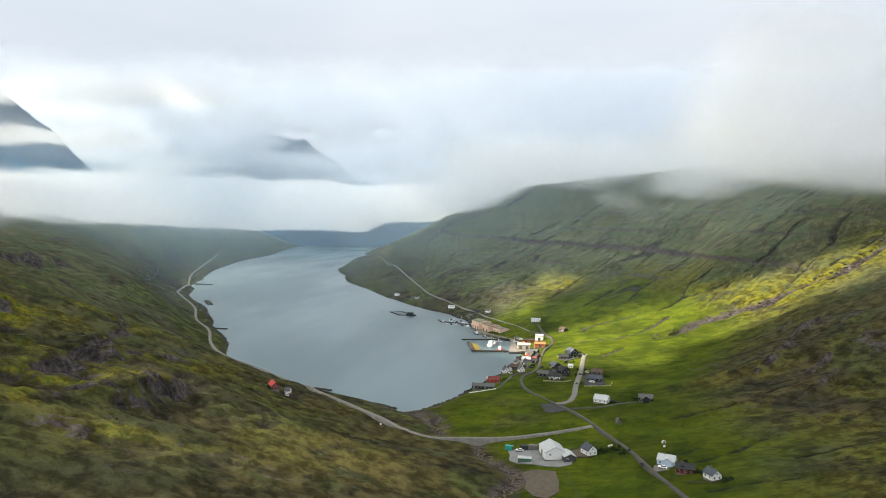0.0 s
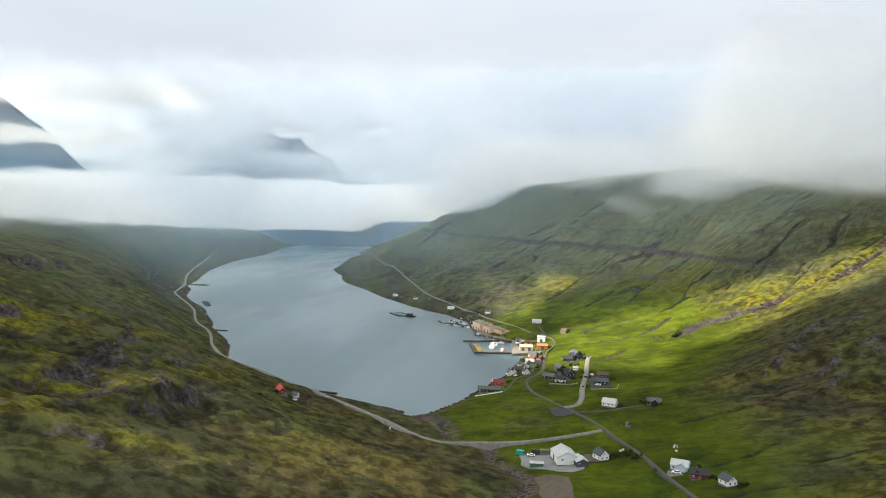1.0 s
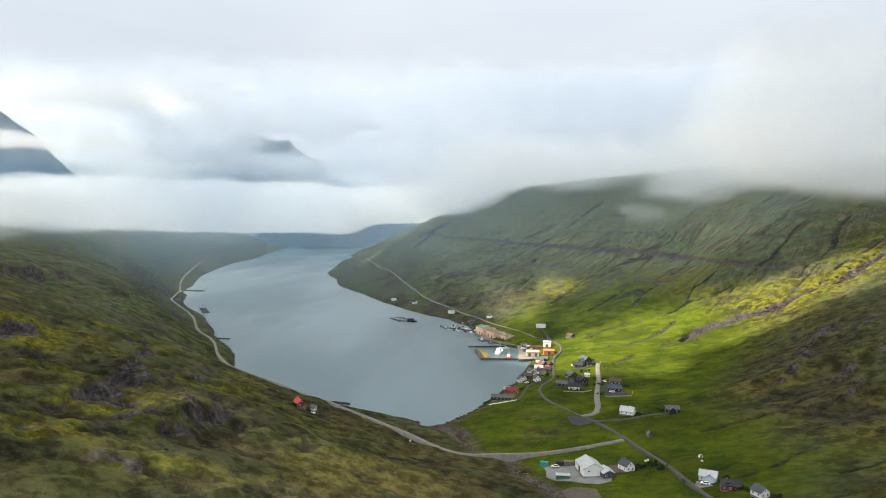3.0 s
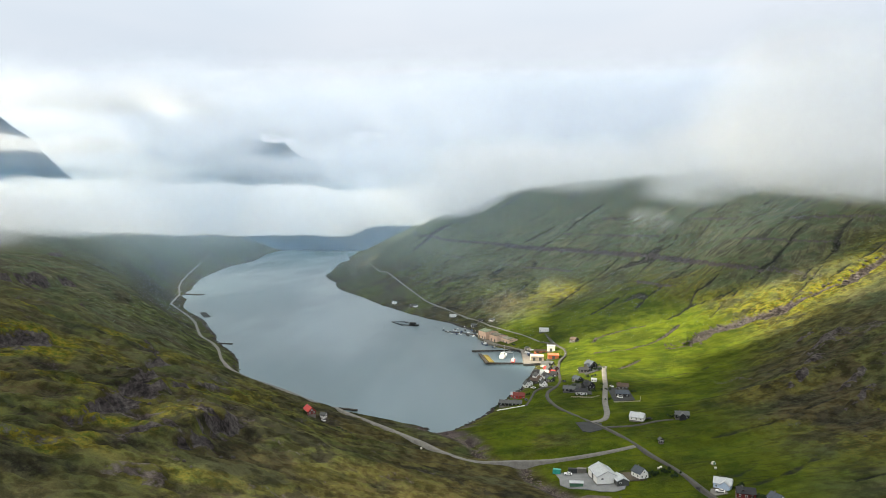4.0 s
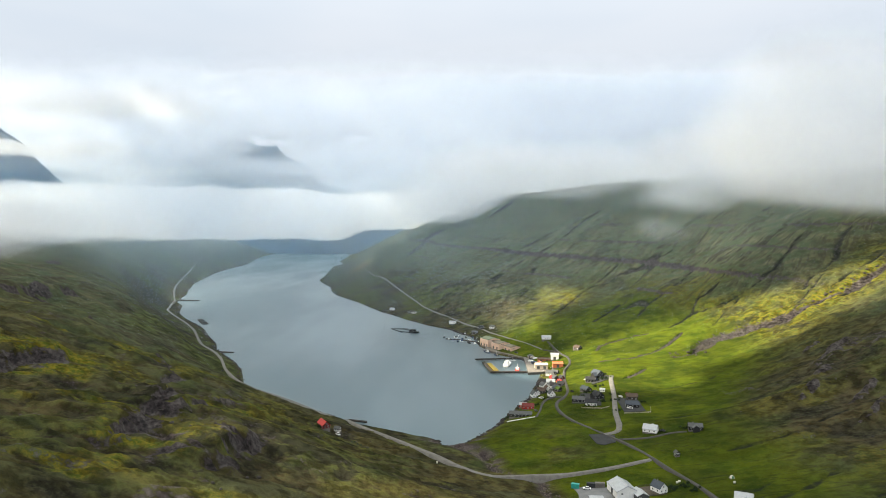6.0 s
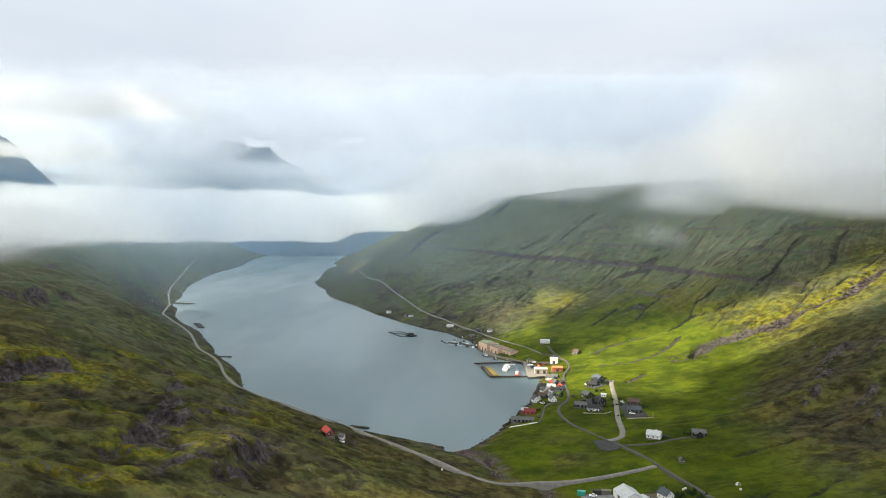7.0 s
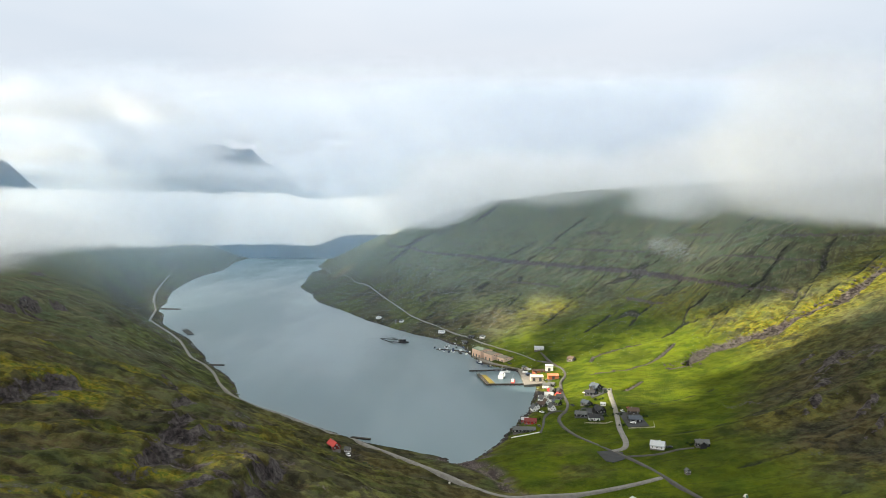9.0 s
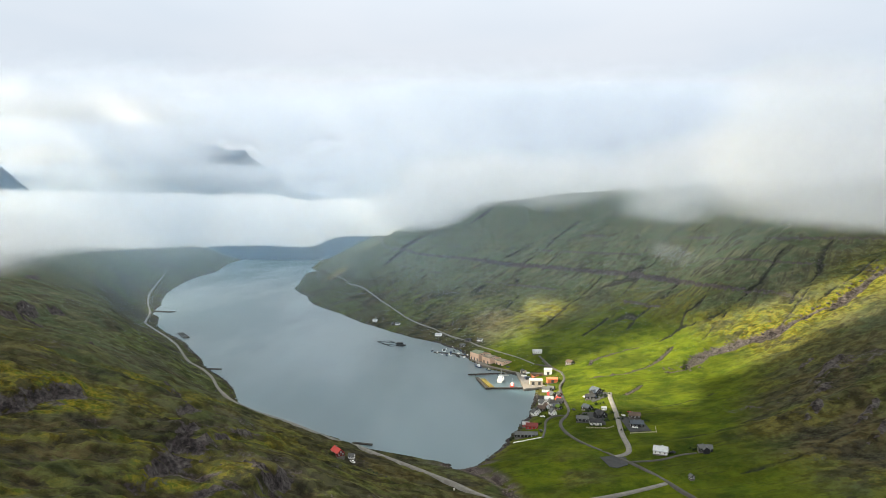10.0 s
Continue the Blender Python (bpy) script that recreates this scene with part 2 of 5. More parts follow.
    for ox, oy, sa, sb in OUTCROPS:
        p = np.hypot((0.8 * (x - ox) + 0.6 * (y - oy)) / sa, (0.8 * (y - oy) - 0.6 * (x - ox)) / sb) + 1.1 * (fbm(x / 11, y / 11, 3, 57) - 0.5)
        crop = 1 - smooth(0.6, 1.15, p)
        z = z + crop * (2.2 + 4 * (ridged(x / 8, y / 8, 3, 58) - 0.5))
        cliff = np.maximum(cliff, 0.9 * crop * smooth(0.3, 0.5, fbm(x / 6, y / 6, 3, 59)))
    rav = ravine_gap(x, y) * (~west)
    z = z - 7.5 * rav + rav * 3.0 * (ridged(x / 7, y / 7, 2, 55) - 0.5)
    dit = ditch(x, y, DITCHES, 2.4) * (~west)
    gul = ditch(x, y, GULLIES, 2.4) * (~west)
    drain = ditch(x, y, DRAINS, 1.9) * (~west)
    z = z - 2.6 * dit - 3.2 * gul - 0.9 * drain
    # masks
    stony = ridged(x / 11, y / 11, 3, 61)
    rock = np.clip(edge * 1.1 + cliff + 0.40 * lay * smooth(0.60, 0.70, fbm((x + 0.5 * y) / 26, (y - 0.5 * x) / 12, 4, 85)) + crag * smooth(0.42, 0.66, fbm(x / 14, y / 8, 3, 14) + 0.25 * (lumps - 0.5))
                   + 0.55 * brow * brok * smooth(0.36, 0.6, stony) + rav * smooth(0.25, 0.55, stony + 0.4 * rav) + 0.45 * cut, 0, 1)
    bank = (1 - smooth(0.8, 4.5, u)) * smooth(470, 488, y) * smooth(0.35, 0.6, fbm(x / 30, y / 30, 2, 66))
    bed = np.exp(-(u / (3.6 + 2.4 * smooth(400, 350, y) + 9 * smooth(425, 478, y) + 3 * (fbm(x / 20, y / 20, 2, 64) - 0.5))) ** 4) * (1 - smooth(486, 498, y)) * (u > -40)
    z = z - 1.5 * np.exp(-(u / 7.0) ** 2) * (1 - smooth(470, 486, y))
    rock = np.maximum(rock, bank)
    bed = bed * smooth(0.25, 0.5, fbm(x / 6, y / 6, 3, 67))
    infield = (~west) * (1 - smooth(165, 225, u + 40 * (fbm(x / 60, y / 60, 3, 81) - 0.5) - 0.05 * (y - 500) + 60 * smooth(520, 360, y))) * (1 - smooth(900, 1010, y)) * smooth(2, 12, u)
    # peaty rough ground below the village
    peat = np.exp(-((x - 14) / 20) ** 2 - ((y - 448) / 32) ** 2) * smooth(0.36, 0.56, fbm(x / 22, y / 22, 3, 115))
    infield = infield * (1 - 0.75 * np.clip(1.3 * peat, 0, 1))
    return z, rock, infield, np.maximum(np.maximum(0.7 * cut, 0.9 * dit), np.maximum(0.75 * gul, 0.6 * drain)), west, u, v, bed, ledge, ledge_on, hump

# ---- materials ----
def material(name, rough=0.9, metal=0.0, ior=1.45, specular=0.3):
    m = bpy.data.materials.new(name)
    m.use_nodes = True
    n, l = m.node_tree.nodes, m.node_tree.links
    p = n["Principled BSDF"]
    p.inputs["Roughness"].default_value, p.inputs["Metallic"].default_value = rough, metal
    p.inputs["IOR"].default_value, p.inputs["Specular IOR Level"].default_value = ior, specular
    return m, n, l, p


def noise_node(n, l, co, scale, detail=4.0, rough=0.55, stretch=None):
    t = n.new("ShaderNodeTexNoise")
    t.inputs["Scale"].default_value, t.inputs["Detail"].default_value, t.inputs["Roughness"].default_value = scale, detail, rough
    if stretch:
        mp = n.new("ShaderNodeMapping")
        mp.inputs["Scale"].default_value = stretch
        l.new(co, mp.inputs["Vector"])
        co = mp.outputs[0]
    l.new(co, t.inputs["Vector"])
    return t.outputs[0]


def remap(n, l, value, a, b, c=0.0, d=1.0):
    t = n.new("ShaderNodeMapRange")
    t.interpolation_type = "SMOOTHSTEP"
    for k, v in enumerate((a, b, c, d)):
        t.inputs[k + 1].default_value = v
    l.new(value, t.inputs[0])
    return t.outputs[0]


def maths(n, l, op, a, b):
    t = n.new("ShaderNodeMath")
    t.operation = op
    for k, v in enumerate((a, b)):
        if isinstance(v, (int, float)):
            t.inputs[k].default_value = v
        else:
            l.new(v, t.inputs[k])
    return t.outputs[0]


def mix_rgb(n, l, fac, a, b, blend="MIX"):
    t = n.new("ShaderNodeMix")
    t.data_type, t.blend_type = "RGBA", blend
    for k, v in ((0, fac), (6, a), (7, b)):
        if isinstance(v, (int, float)):
            t.inputs[k].default_value = v
        elif isinstance(v, tuple):
            t.inputs[k].default_value = (*v, 1)
        else:
            l.new(v, t.inputs[k])
    return t.outputs[2]


def attribute(n, name):
    a = n.new("ShaderNodeAttribute")
    a.attribute_name = name
    return a.outputs["Fac"]


def coords(n, kind="Object"):
    return n.new("ShaderNodeTexCoord").outputs[kind]


def bump(n, l, p, height, strength, distance):
    b = n.new("ShaderNodeBump")
    b.inputs["Strength"].default_value, b.inputs["Distance"].default_value = strength, distance
    l.new(height, b.inputs["Height"])
    l.new(b.outputs[0], p.inputs["Normal"])


def plain(name, colour, rough=0.8, vary=0.15, scale=1.5, metal=0.0, specular=0.3):
    """Paint, board or metal with weathering at two scales."""
    m, n, l, p = material(name, rough, metal, specular=specular)
    co = coords(n)
    a = noise_node(n, l, co, scale, 3)
    b = noise_node(n, l, co, scale * 9, 2)
    f = maths(n, l, "ADD", maths(n, l, "MULTIPLY", a, 0.65), maths(n, l, "MULTIPLY", b, 0.35))
    dark, light = tuple(c * (1 - vary) for c in colour), tuple(min(1, c * (1 + vary)) for c in colour)
    l.new(mix_rgb(n, l, remap(n, l, f, 0.3, 0.7), dark, light), p.inputs["Base Color"])
    bump(n, l, p, b, 0.2, 0.05)
    return m


def ground_material():
    m, n, l, p = material("ground_cover", 1.0, specular=0.04)
    co = coords(n)
    rock, field, moss_sun, cut, dry, hill, down, out, bed = (attribute(n, k) for k in ("rock", "field", "moss_sun", "cut", "heath", "hill", "down", "out", "bed"))
    straw = attribute(n, "straw")
    gap, gap_on = attribute(n, "ledge"), attribute(n, "ledge_on")
    big = noise_node(n, l, co, 0.013, 5, 0.6)
    mid = noise_node(n, l, co, 0.055, 6, 0.62)
    fine = noise_node(n, l, co, 0.40, 6, 0.68)
    tuft = noise_node(n, l, co, 1.9, 3, 0.6)
    scar = noise_node(n, l, co, 0.028, 7, 0.66)
    # rough hill grass and heather
    c = mix_rgb(n, l, remap(n, l, mid, 0.40, 0.60), (0.040, 0.050, 0.015), (0.076, 0.085, 0.023))
    c = mix_rgb(n, l, remap(n, l, big, 0.44, 0.60), c, (0.060, 0.062, 0.028))
    c = mix_rgb(n, l, maths(n, l, "MULTIPLY", dry, remap(n, l, fine, 0.36, 0.56, 0.3, 1.0)), c, mix_rgb(n, l, remap(n, l, mid, 0.4, 0.6), (0.026, 0.024, 0.015), (0.058, 0.047, 0.022)))
    # paler grey-green turf high on both sides, partly distance haze put into the colour
    c = mix_rgb(n, l, maths(n, l, "MULTIPLY", hill, remap(n, l, big, 0.36, 0.62, 0.55, 0.9)), c, mix_rgb(n, l, remap(n, l, mid, 0.36, 0.64), (0.068, 0.092, 0.042), (0.122, 0.124, 0.060)))
    # bright moss and grass flushes, in part sun patches put into the colour
    m1 = maths(n, l, "MULTIPLY", moss_sun, remap(n, l, mid, 0.36, 0.52, 0.25, 1.0))
    c = mix_rgb(n, l, m1, c, mix_rgb(n, l, remap(n, l, fine, 0.40, 0.60), (0.140, 0.118, 0.012), (0.060, 0.078, 0.010)))
    # brown and straw-coloured rough grass
    c = mix_rgb(n, l, maths(n, l, "MULTIPLY", straw, remap(n, l, fine, 0.34, 0.60, 0.35, 0.95)), c, mix_rgb(n, l, remap(n, l, mid, 0.4, 0.6), (0.050, 0.042, 0.015), (0.086, 0.070, 0.022)))
    # mown infields, worn in strips
    strips = noise_node(n, l, co, 1.0, 4, 0.6, (0.010, 0.085, 0.02))
    g = mix_rgb(n, l, remap(n, l, mid, 0.38, 0.62), (0.032, 0.050, 0.005), (0.074, 0.090, 0.006))
    g = mix_rgb(n, l, remap(n, l, strips, 0.50, 0.64, 0, 0.75), g, (0.050, 0.066, 0.005))
    g = mix_rgb(n, l, remap(n, l, fine, 0.52, 0.66, 0, 0.6), g, (0.078, 0.084, 0.006))
    drains = noise_node(n, l, co, 1.0, 3, 0.55, (0.012, 0.060, 0.02))
    drains = remap(n, l, maths(n, l, "ABSOLUTE", maths(n, l, "SUBTRACT", drains, 0.5), 0.0), 0.004, 0.014, 0.6, 0.0)
    g = mix_rgb(n, l, maths(n, l, "MULTIPLY", drains, remap(n, l, mid, 0.40, 0.55)), g, (0.026, 0.036, 0.010))
    broad = noise_node(n, l, co, 0.017, 3, 0.5)
    g = mix_rgb(n, l, 1.0, g, mix_rgb(n, l, remap(n, l, broad, 0.38, 0.60), (0.78, 0.80, 0.85), (1.18, 1.20, 0.9)), "MULTIPLY")
    c = mix_rgb(n, l, field, c, g)
    # peat scars and broken turf
    broken = maths(n, l, "MULTIPLY", remap(n, l, scar, 0.555, 0.60), maths(n, l, "SUBTRACT", 1.0, maths(n, l, "MAXIMUM", field, maths(n, l, "MULTIPLY", hill, 0.7))))
    c = mix_rgb(n, l, maths(n, l, "MULTIPLY", broken, 0.72), c, (0.026, 0.024, 0.016))
    # runnels: thin dark lines down the slope
    flow = n.new("ShaderNodeCombineXYZ")
    l.new(maths(n, l, "MULTIPLY", down, 0.052), flow.inputs[0])
    l.new(maths(n, l, "MULTIPLY", out, 0.0052), flow.inputs[1])
    f1 = noise_node(n, l, flow.outputs[0], 1.0, 2, 0.55)
    line = remap(n, l, maths(n, l, "ABSOLUTE", maths(n, l, "SUBTRACT", f1, 0.5), 0.0), 0.014, 0.045, 1.0, 0.0)
    f2 = noise_node(n, l, flow.outputs[0], 2.6, 2, 0.5)
    line2 = remap(n, l, maths(n, l, "ABSOLUTE", maths(n, l, "SUBTRACT", f2, 0.5), 0.0), 0.018, 0.050, 0.8, 0.0)
    line = maths(n, l, "MULTIPLY", maths(n, l, "MAXIMUM", line, line2), remap(n, l, mid, 0.42, 0.58))
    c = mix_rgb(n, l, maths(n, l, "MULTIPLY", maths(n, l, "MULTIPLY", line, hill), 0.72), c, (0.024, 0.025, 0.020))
    # near black along runnels, gullies, drains and ditches; ditch shade put into the colour
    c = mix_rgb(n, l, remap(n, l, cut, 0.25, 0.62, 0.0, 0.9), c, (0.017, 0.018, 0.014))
    step = maths(n, l, "MULTIPLY", gap_on, remap(n, l, maths(n, l, "ABSOLUTE", maths(n, l, "ADD", gap, maths(n, l, "MULTIPLY", maths(n, l, "SUBTRACT", fine, 0.5), 5.0)), 0.0), 0.5, 1.8, 1.0, 0.0))
    rock = maths(n, l, "MAXIMUM", rock, maths(n, l, "MULTIPLY", step, 0.9))
    stone = mix_rgb(n, l, remap(n, l, fine, 0.34, 0.66), (0.030, 0.027, 0.024), (0.092, 0.079, 0.066))
    r = remap(n, l, maths(n, l, "ADD", rock, maths(n, l, "MULTIPLY", maths(n, l, "SUBTRACT", fine, 0.5), 0.9)), 0.35, 0.60)
    c = mix_rgb(n, l, r, c, stone)
    pebbles = mix_rgb(n, l, remap(n, l, tuft, 0.35, 0.65), (0.044, 0.035, 0.029), (0.118, 0.094, 0.080))
    c = mix_rgb(n, l, bed, c, pebbles)
    c = mix_rgb(n, l, 1.0, c, mix_rgb(n, l, remap(n, l, tuft, 0.3, 0.7), (0.86, 0.89, 1.12), (1.07, 1.10, 1.36)), "MULTIPLY")
    clump = noise_node(n, l, co, 0.13, 4, 0.6)
    c = mix_rgb(n, l, maths(n, l, "SUBTRACT", 1.0, maths(n, l, "MULTIPLY", maths(n, l, "MAXIMUM", field, hill), 0.75)), c, mix_rgb(n, l, remap(n, l, clump, 0.38, 0.60), (0.52, 0.50, 0.50), (1.12, 1.12, 1.08)), "MULTIPLY")
    l.new(c, p.inputs["Base Color"])
    h = maths(n, l, "ADD", maths(n, l, "ADD", fine, maths(n, l, "MULTIPLY", tuft, 0.3)), maths(n, l, "MULTIPLY", scar, -2.0))
    bump(n, l, p, h, 1.0, 2.4)
    return m


def water_material():
    m, n, l, p = material("fjord_water", 0.07, ior=1.33, specular=0.8)
    p.inputs["Specular Tint"].default_value = (0.90, 0.98, 1.0, 1)
    co = coords(n)
    a = noise_node(n, l, co, 0.0058, 3, 0.5, (1, 0.22, 1))
    # blotches in the base colour imitate soft cloud reflections
    l.new(mix_rgb(n, l, remap(n, l, a, 0.36, 0.64), (0.062, 0.098, 0.118), (0.038, 0.070, 0.090)), p.inputs["Base Color"])
    l.new(remap(n, l, a, 0.38, 0.62, 0.29, 0.38), p.inputs["Roughness"])
    return m


def cloud_material(name, scale, contrast, thick, colour=(0.90, 0.92, 0.95), squash=1.6, detail=6):
    """Vapour: white scattering, thinned out by noise where the mesh's density is low."""
    m, n, l, p = material(name, 1.0)
    n.remove(p)
    co = coords(n)
    a = noise_node(n, l, co, scale, detail, 0.56, (1, 1, squash))
    d = maths(n, l, "ADD", attribute(n, "vapour"), maths(n, l, "MULTIPLY", maths(n, l, "SUBTRACT", a, 0.5), contrast))
    body = remap(n, l, d, 0.10, 0.95, 0.0, thick)
    veil = maths(n, l, "MULTIPLY", attribute(n, "veil"), remap(n, l, a, 0.3, 0.7, 0.6, 1.3))
    alpha = maths(n, l, "SUBTRACT", maths(n, l, "ADD", body, veil), maths(n, l, "MULTIPLY", body, veil))
    if thick < 0.5:
        alpha = maths(n, l, "MINIMUM", alpha, 0.238)
    dif, tra, both, clear, mix = (n.new("ShaderNode" + k) for k in ("BsdfDiffuse", "BsdfTranslucent", "MixShader", "BsdfTransparent", "MixShader"))
    for s in (dif, tra):
        s.inputs["Color"].default_value = (*colour, 1)
    both.inputs[0].default_value = 0.5
    l.new(dif.outputs[0], both.inputs[1])
    l.new(tra.outputs[0], both.inputs[2])
    l.new(alpha, mix.inputs[0])
    l.new(clear.outputs[0], mix.inputs[1])
    l.new(both.outputs[0], mix.inputs[2])
    l.new(mix.outputs[0], n["Material Output"].inputs["Surface"])
    return m


GROUND, WATER = ground_material(), water_material()
FOG = cloud_material("fog_vapour", 0.0042, 0.85, 0.235, (0.905, 0.932, 0.98), 1.9, 4)
FAR_FOG = cloud_material("far_vapour", 0.0016, 0.7, 0.22, (0.85, 0.90, 0.965), 2.4, 3)
WISP = cloud_material("wisp_vapour", 0.016, 1.2, 0.23)
HAZE = cloud_material("haze_vapour", 0.002, 0.1, 0.0, (0.47, 0.73, 1.0))
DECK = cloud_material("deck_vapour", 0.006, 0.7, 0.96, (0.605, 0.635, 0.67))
ROAD = plain("worn_asphalt", (0.047, 0.045, 0.042), 0.9, 0.22, 0.25)
GRAVEL = plain("pale_gravel", (0.125, 0.120, 0.112), 0.95, 0.25, 0.35)
YARD = plain("grey_hardstanding", (0.14, 0.145, 0.15), 0.9, 0.2, 0.2)
DARK_PAD = plain("dark_asphalt", (0.026, 0.028, 0.031), 0.9, 0.25, 0.25)
SOIL = plain("bare_brown_soil", (0.068, 0.056, 0.043), 0.95, 0.25, 0.4)
CONCRETE = plain("weathered_concrete", (0.135, 0.125, 0.115), 0.9, 0.22, 0.3)
STONE = plain("dark_basalt_stone", (0.038, 0.034, 0.031), 0.95, 0.35, 0.5)
PALE_STONE = plain("river_stone", (0.095, 0.078, 0.068), 0.95, 0.35, 0.8)
DECK_OCHRE = plain("ochre_lichen_deck", (0.21, 0.16, 0.03), 0.9, 0.3, 0.3)
TIMBER = plain("grey_timber", (0.060, 0.054, 0.048), 0.9, 0.3, 0.8)
WHITE = plain("white_paint", (0.70, 0.70, 0.69), 0.6, 0.08, 0.6)
BLACK = plain("black_tarred_board", (0.020, 0.021, 0.023), 0.75, 0.3, 0.9)
RED = plain("red_painted_board", (0.34, 0.035, 0.03), 0.65, 0.2, 0.8)
DARK_RED = plain("dark_red_board", (0.12, 0.022, 0.02), 0.7, 0.2, 0.8)
PALE_BLUE = plain("pale_blue_board", (0.42, 0.52, 0.66), 0.6, 0.1, 0.8)
YELLOW = plain("yellow_board", (0.45, 0.31, 0.07), 0.6, 0.15, 0.8)
PEACH = plain("peach_cladding", (0.56, 0.40, 0.31), 0.6, 0.12, 0.3)
RUST = plain("rust_red_cladding", (0.40, 0.13, 0.06), 0.6, 0.15, 0.4)
ORANGE = plain("orange_cladding", (0.42, 0.13, 0.06), 0.55, 0.12, 0.4)
CREAM = plain("cream_cladding", (0.44, 0.38, 0.31), 0.6, 0.1, 0.4)
GREEN = plain("green_cladding", (0.06, 0.14, 0.09), 0.6, 0.15, 0.4)
TEAL = plain("teal_paint", (0.03, 0.26, 0.22), 0.5, 0.15, 0.8)
ROOF_BLACK = plain("black_roofing", (0.020, 0.021, 0.024), 0.7, 0.3, 0.5)
ROOF_GREY = plain("grey_sheet_roofing", (0.062, 0.066, 0.068), 0.6, 0.2, 0.4)
ROOF_SLATE = plain("blue_grey_roofing", (0.040, 0.050, 0.066), 0.65, 0.25, 0.4)
ROOF_PALE = plain("pale_metal_roofing", (0.34, 0.36, 0.38), 0.5, 0.1, 0.4)
ROOF_BROWN = plain("brown_roofing", (0.066, 0.046, 0.036), 0.75, 0.25, 0.5)
ROOF_MOSS = plain("grey_green_roofing", (0.15, 0.18, 0.13), 0.8, 0.15, 0.3)
ROOF_PLANT = plain("grey_brown_roofing", (0.17, 0.15, 0.12), 0.8, 0.15, 0.3)
ROOF_TURF = plain("turf_roofing", (0.045, 0.075, 0.012), 0.95, 0.3, 0.8)
GLASS = plain("dark_window_glass", (0.02, 0.025, 0.03), 0.12, 0.1, 1.0, specular=0.6)
HEDGE = plain("dark_shrub_leaves", (0.022, 0.040, 0.014), 0.9, 0.4, 1.2)
NET = plain("dark_fish_net", (0.03, 0.034, 0.036), 0.9, 0.2, 0.8)
HULL_BLUE = plain("dark_blue_hull", (0.025, 0.05, 0.11), 0.45, 0.2, 0.6)
HULL_RED = plain("red_hull", (0.45, 0.05, 0.03), 0.45, 0.2, 0.6)
BALE = plain("white_bale_wrap", (0.48, 0.46, 0.41), 0.95, 0.12, 2.0)

# ---- ground, water ----
def grid_mesh(name, verts, rows, cols, mat):
    me = bpy.data.meshes.new(name)
    idx = np.arange(rows * cols).reshape(rows, cols)
    quads = np.stack([idx[:-1, :-1], idx[:-1, 1:], idx[1:, 1:], idx[1:, :-1]], -1).reshape(-1, 4)
    me.vertices.add(rows * cols)
    me.vertices.foreach_set("co", np.asarray(verts, np.float32).ravel())
    me.loops.add(quads.size)
    me.loops.foreach_set("vertex_index", quads.ravel().astype(np.int32))
    me.polygons.add(len(quads))
    me.polygons.foreach_set("loop_start", np.arange(0, quads.size, 4, dtype=np.int32))
    me.polygons.foreach_set("loop_total", np.full(len(quads), 4, np.int32))
    me.polygons.foreach_set("use_smooth", np.ones(len(quads), bool))
    me.materials.append(mat)
    me.update(calc_edges=True)
    return me


def give(me, name, values):
    me.attributes.new(name, "FLOAT", "POINT").data.foreach_set("value", np.asarray(values, np.float32).ravel())


def spread(step, half, growth, limit):
    out, s = list(np.arange(0, half, step)), step
    while out[-1] < limit:
        s *= growth
        out.append(out[-1] + s)
    return np.array(out)


gx = spread(2.2, 250, 1.022, 3300)
gx = np.concatenate([-gx[:0:-1], gx]) - 40
gy = np.concatenate([np.arange(-400, 220, 22.0), 220 + spread(2.2, 420, 1.0075, 4690)])
XX, YY = np.meshgrid(gx, gy)
ZZ, rock, field, cut, west, off, down, bed, ledge, ledge_on, hump = land(XX, YY)
me = grid_mesh("ground", np.stack([XX, YY, ZZ], -1), len(gy), len(gx), GROUND)
give(me, "rock", rock)
give(me, "field", field)
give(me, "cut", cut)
give(me, "bed", bed)
give(me, "ledge", ledge)
give(me, "ledge_on", ledge_on)
give(me, "down", down)
give(me, "out", off)
near_west = west * smooth(15, 60, off) * (1 - smooth(420, 560, YY))
# moss on the humps, its bright patches partly painted sun flecks
patchy = (0.15 + 0.85 * smooth(0.44, 0.58, fbm((XX + YY) / 70, (YY - XX) / 38, 3, 96))) * smooth(0.50, 0.63, 0.6 * hump + 0.4 * fbm((XX + 0.6 * YY) / 44, (YY - 0.6 * XX) / 24, 4, 91) + 0.04)
up_ravine = np.exp(-((YY - np.interp(XX, RAVINE[:, 0], RAVINE[:, 1])) / 50) ** 2)
# yellower grass painted where sun patches fall: the ravine strip and one hillside spot
sun_flush = np.maximum((~west) * smooth(120, 170, XX) * (1 - smooth(520, 620, XX)) * up_ravine, 0.8 * np.exp(-((XX - 112) / 42) ** 2 - ((YY - 1010) / 70) ** 2))
brow = (~west) * smooth(120, 185, off) * (1 - smooth(560, 660, YY - 0.1 * XX))
low_right = (~west) * (1 - smooth(220, 330, off)) * (1 - smooth(900, 1100, YY))
give(me, "moss_sun", np.clip(near_west * patchy * (0.32 + 0.68 * smooth(-105, -185, XX)) + low_right * (0.5 + 0.3 * smooth(700, 850, YY)) * smooth(0.40, 0.56, fbm(XX / 45, YY / 40, 4, 93))
                        + sun_flush * (0.45 + 0.55 * smooth(0.34, 0.5, fbm(XX / 40, YY / 30, 3, 94))), 0, 1))
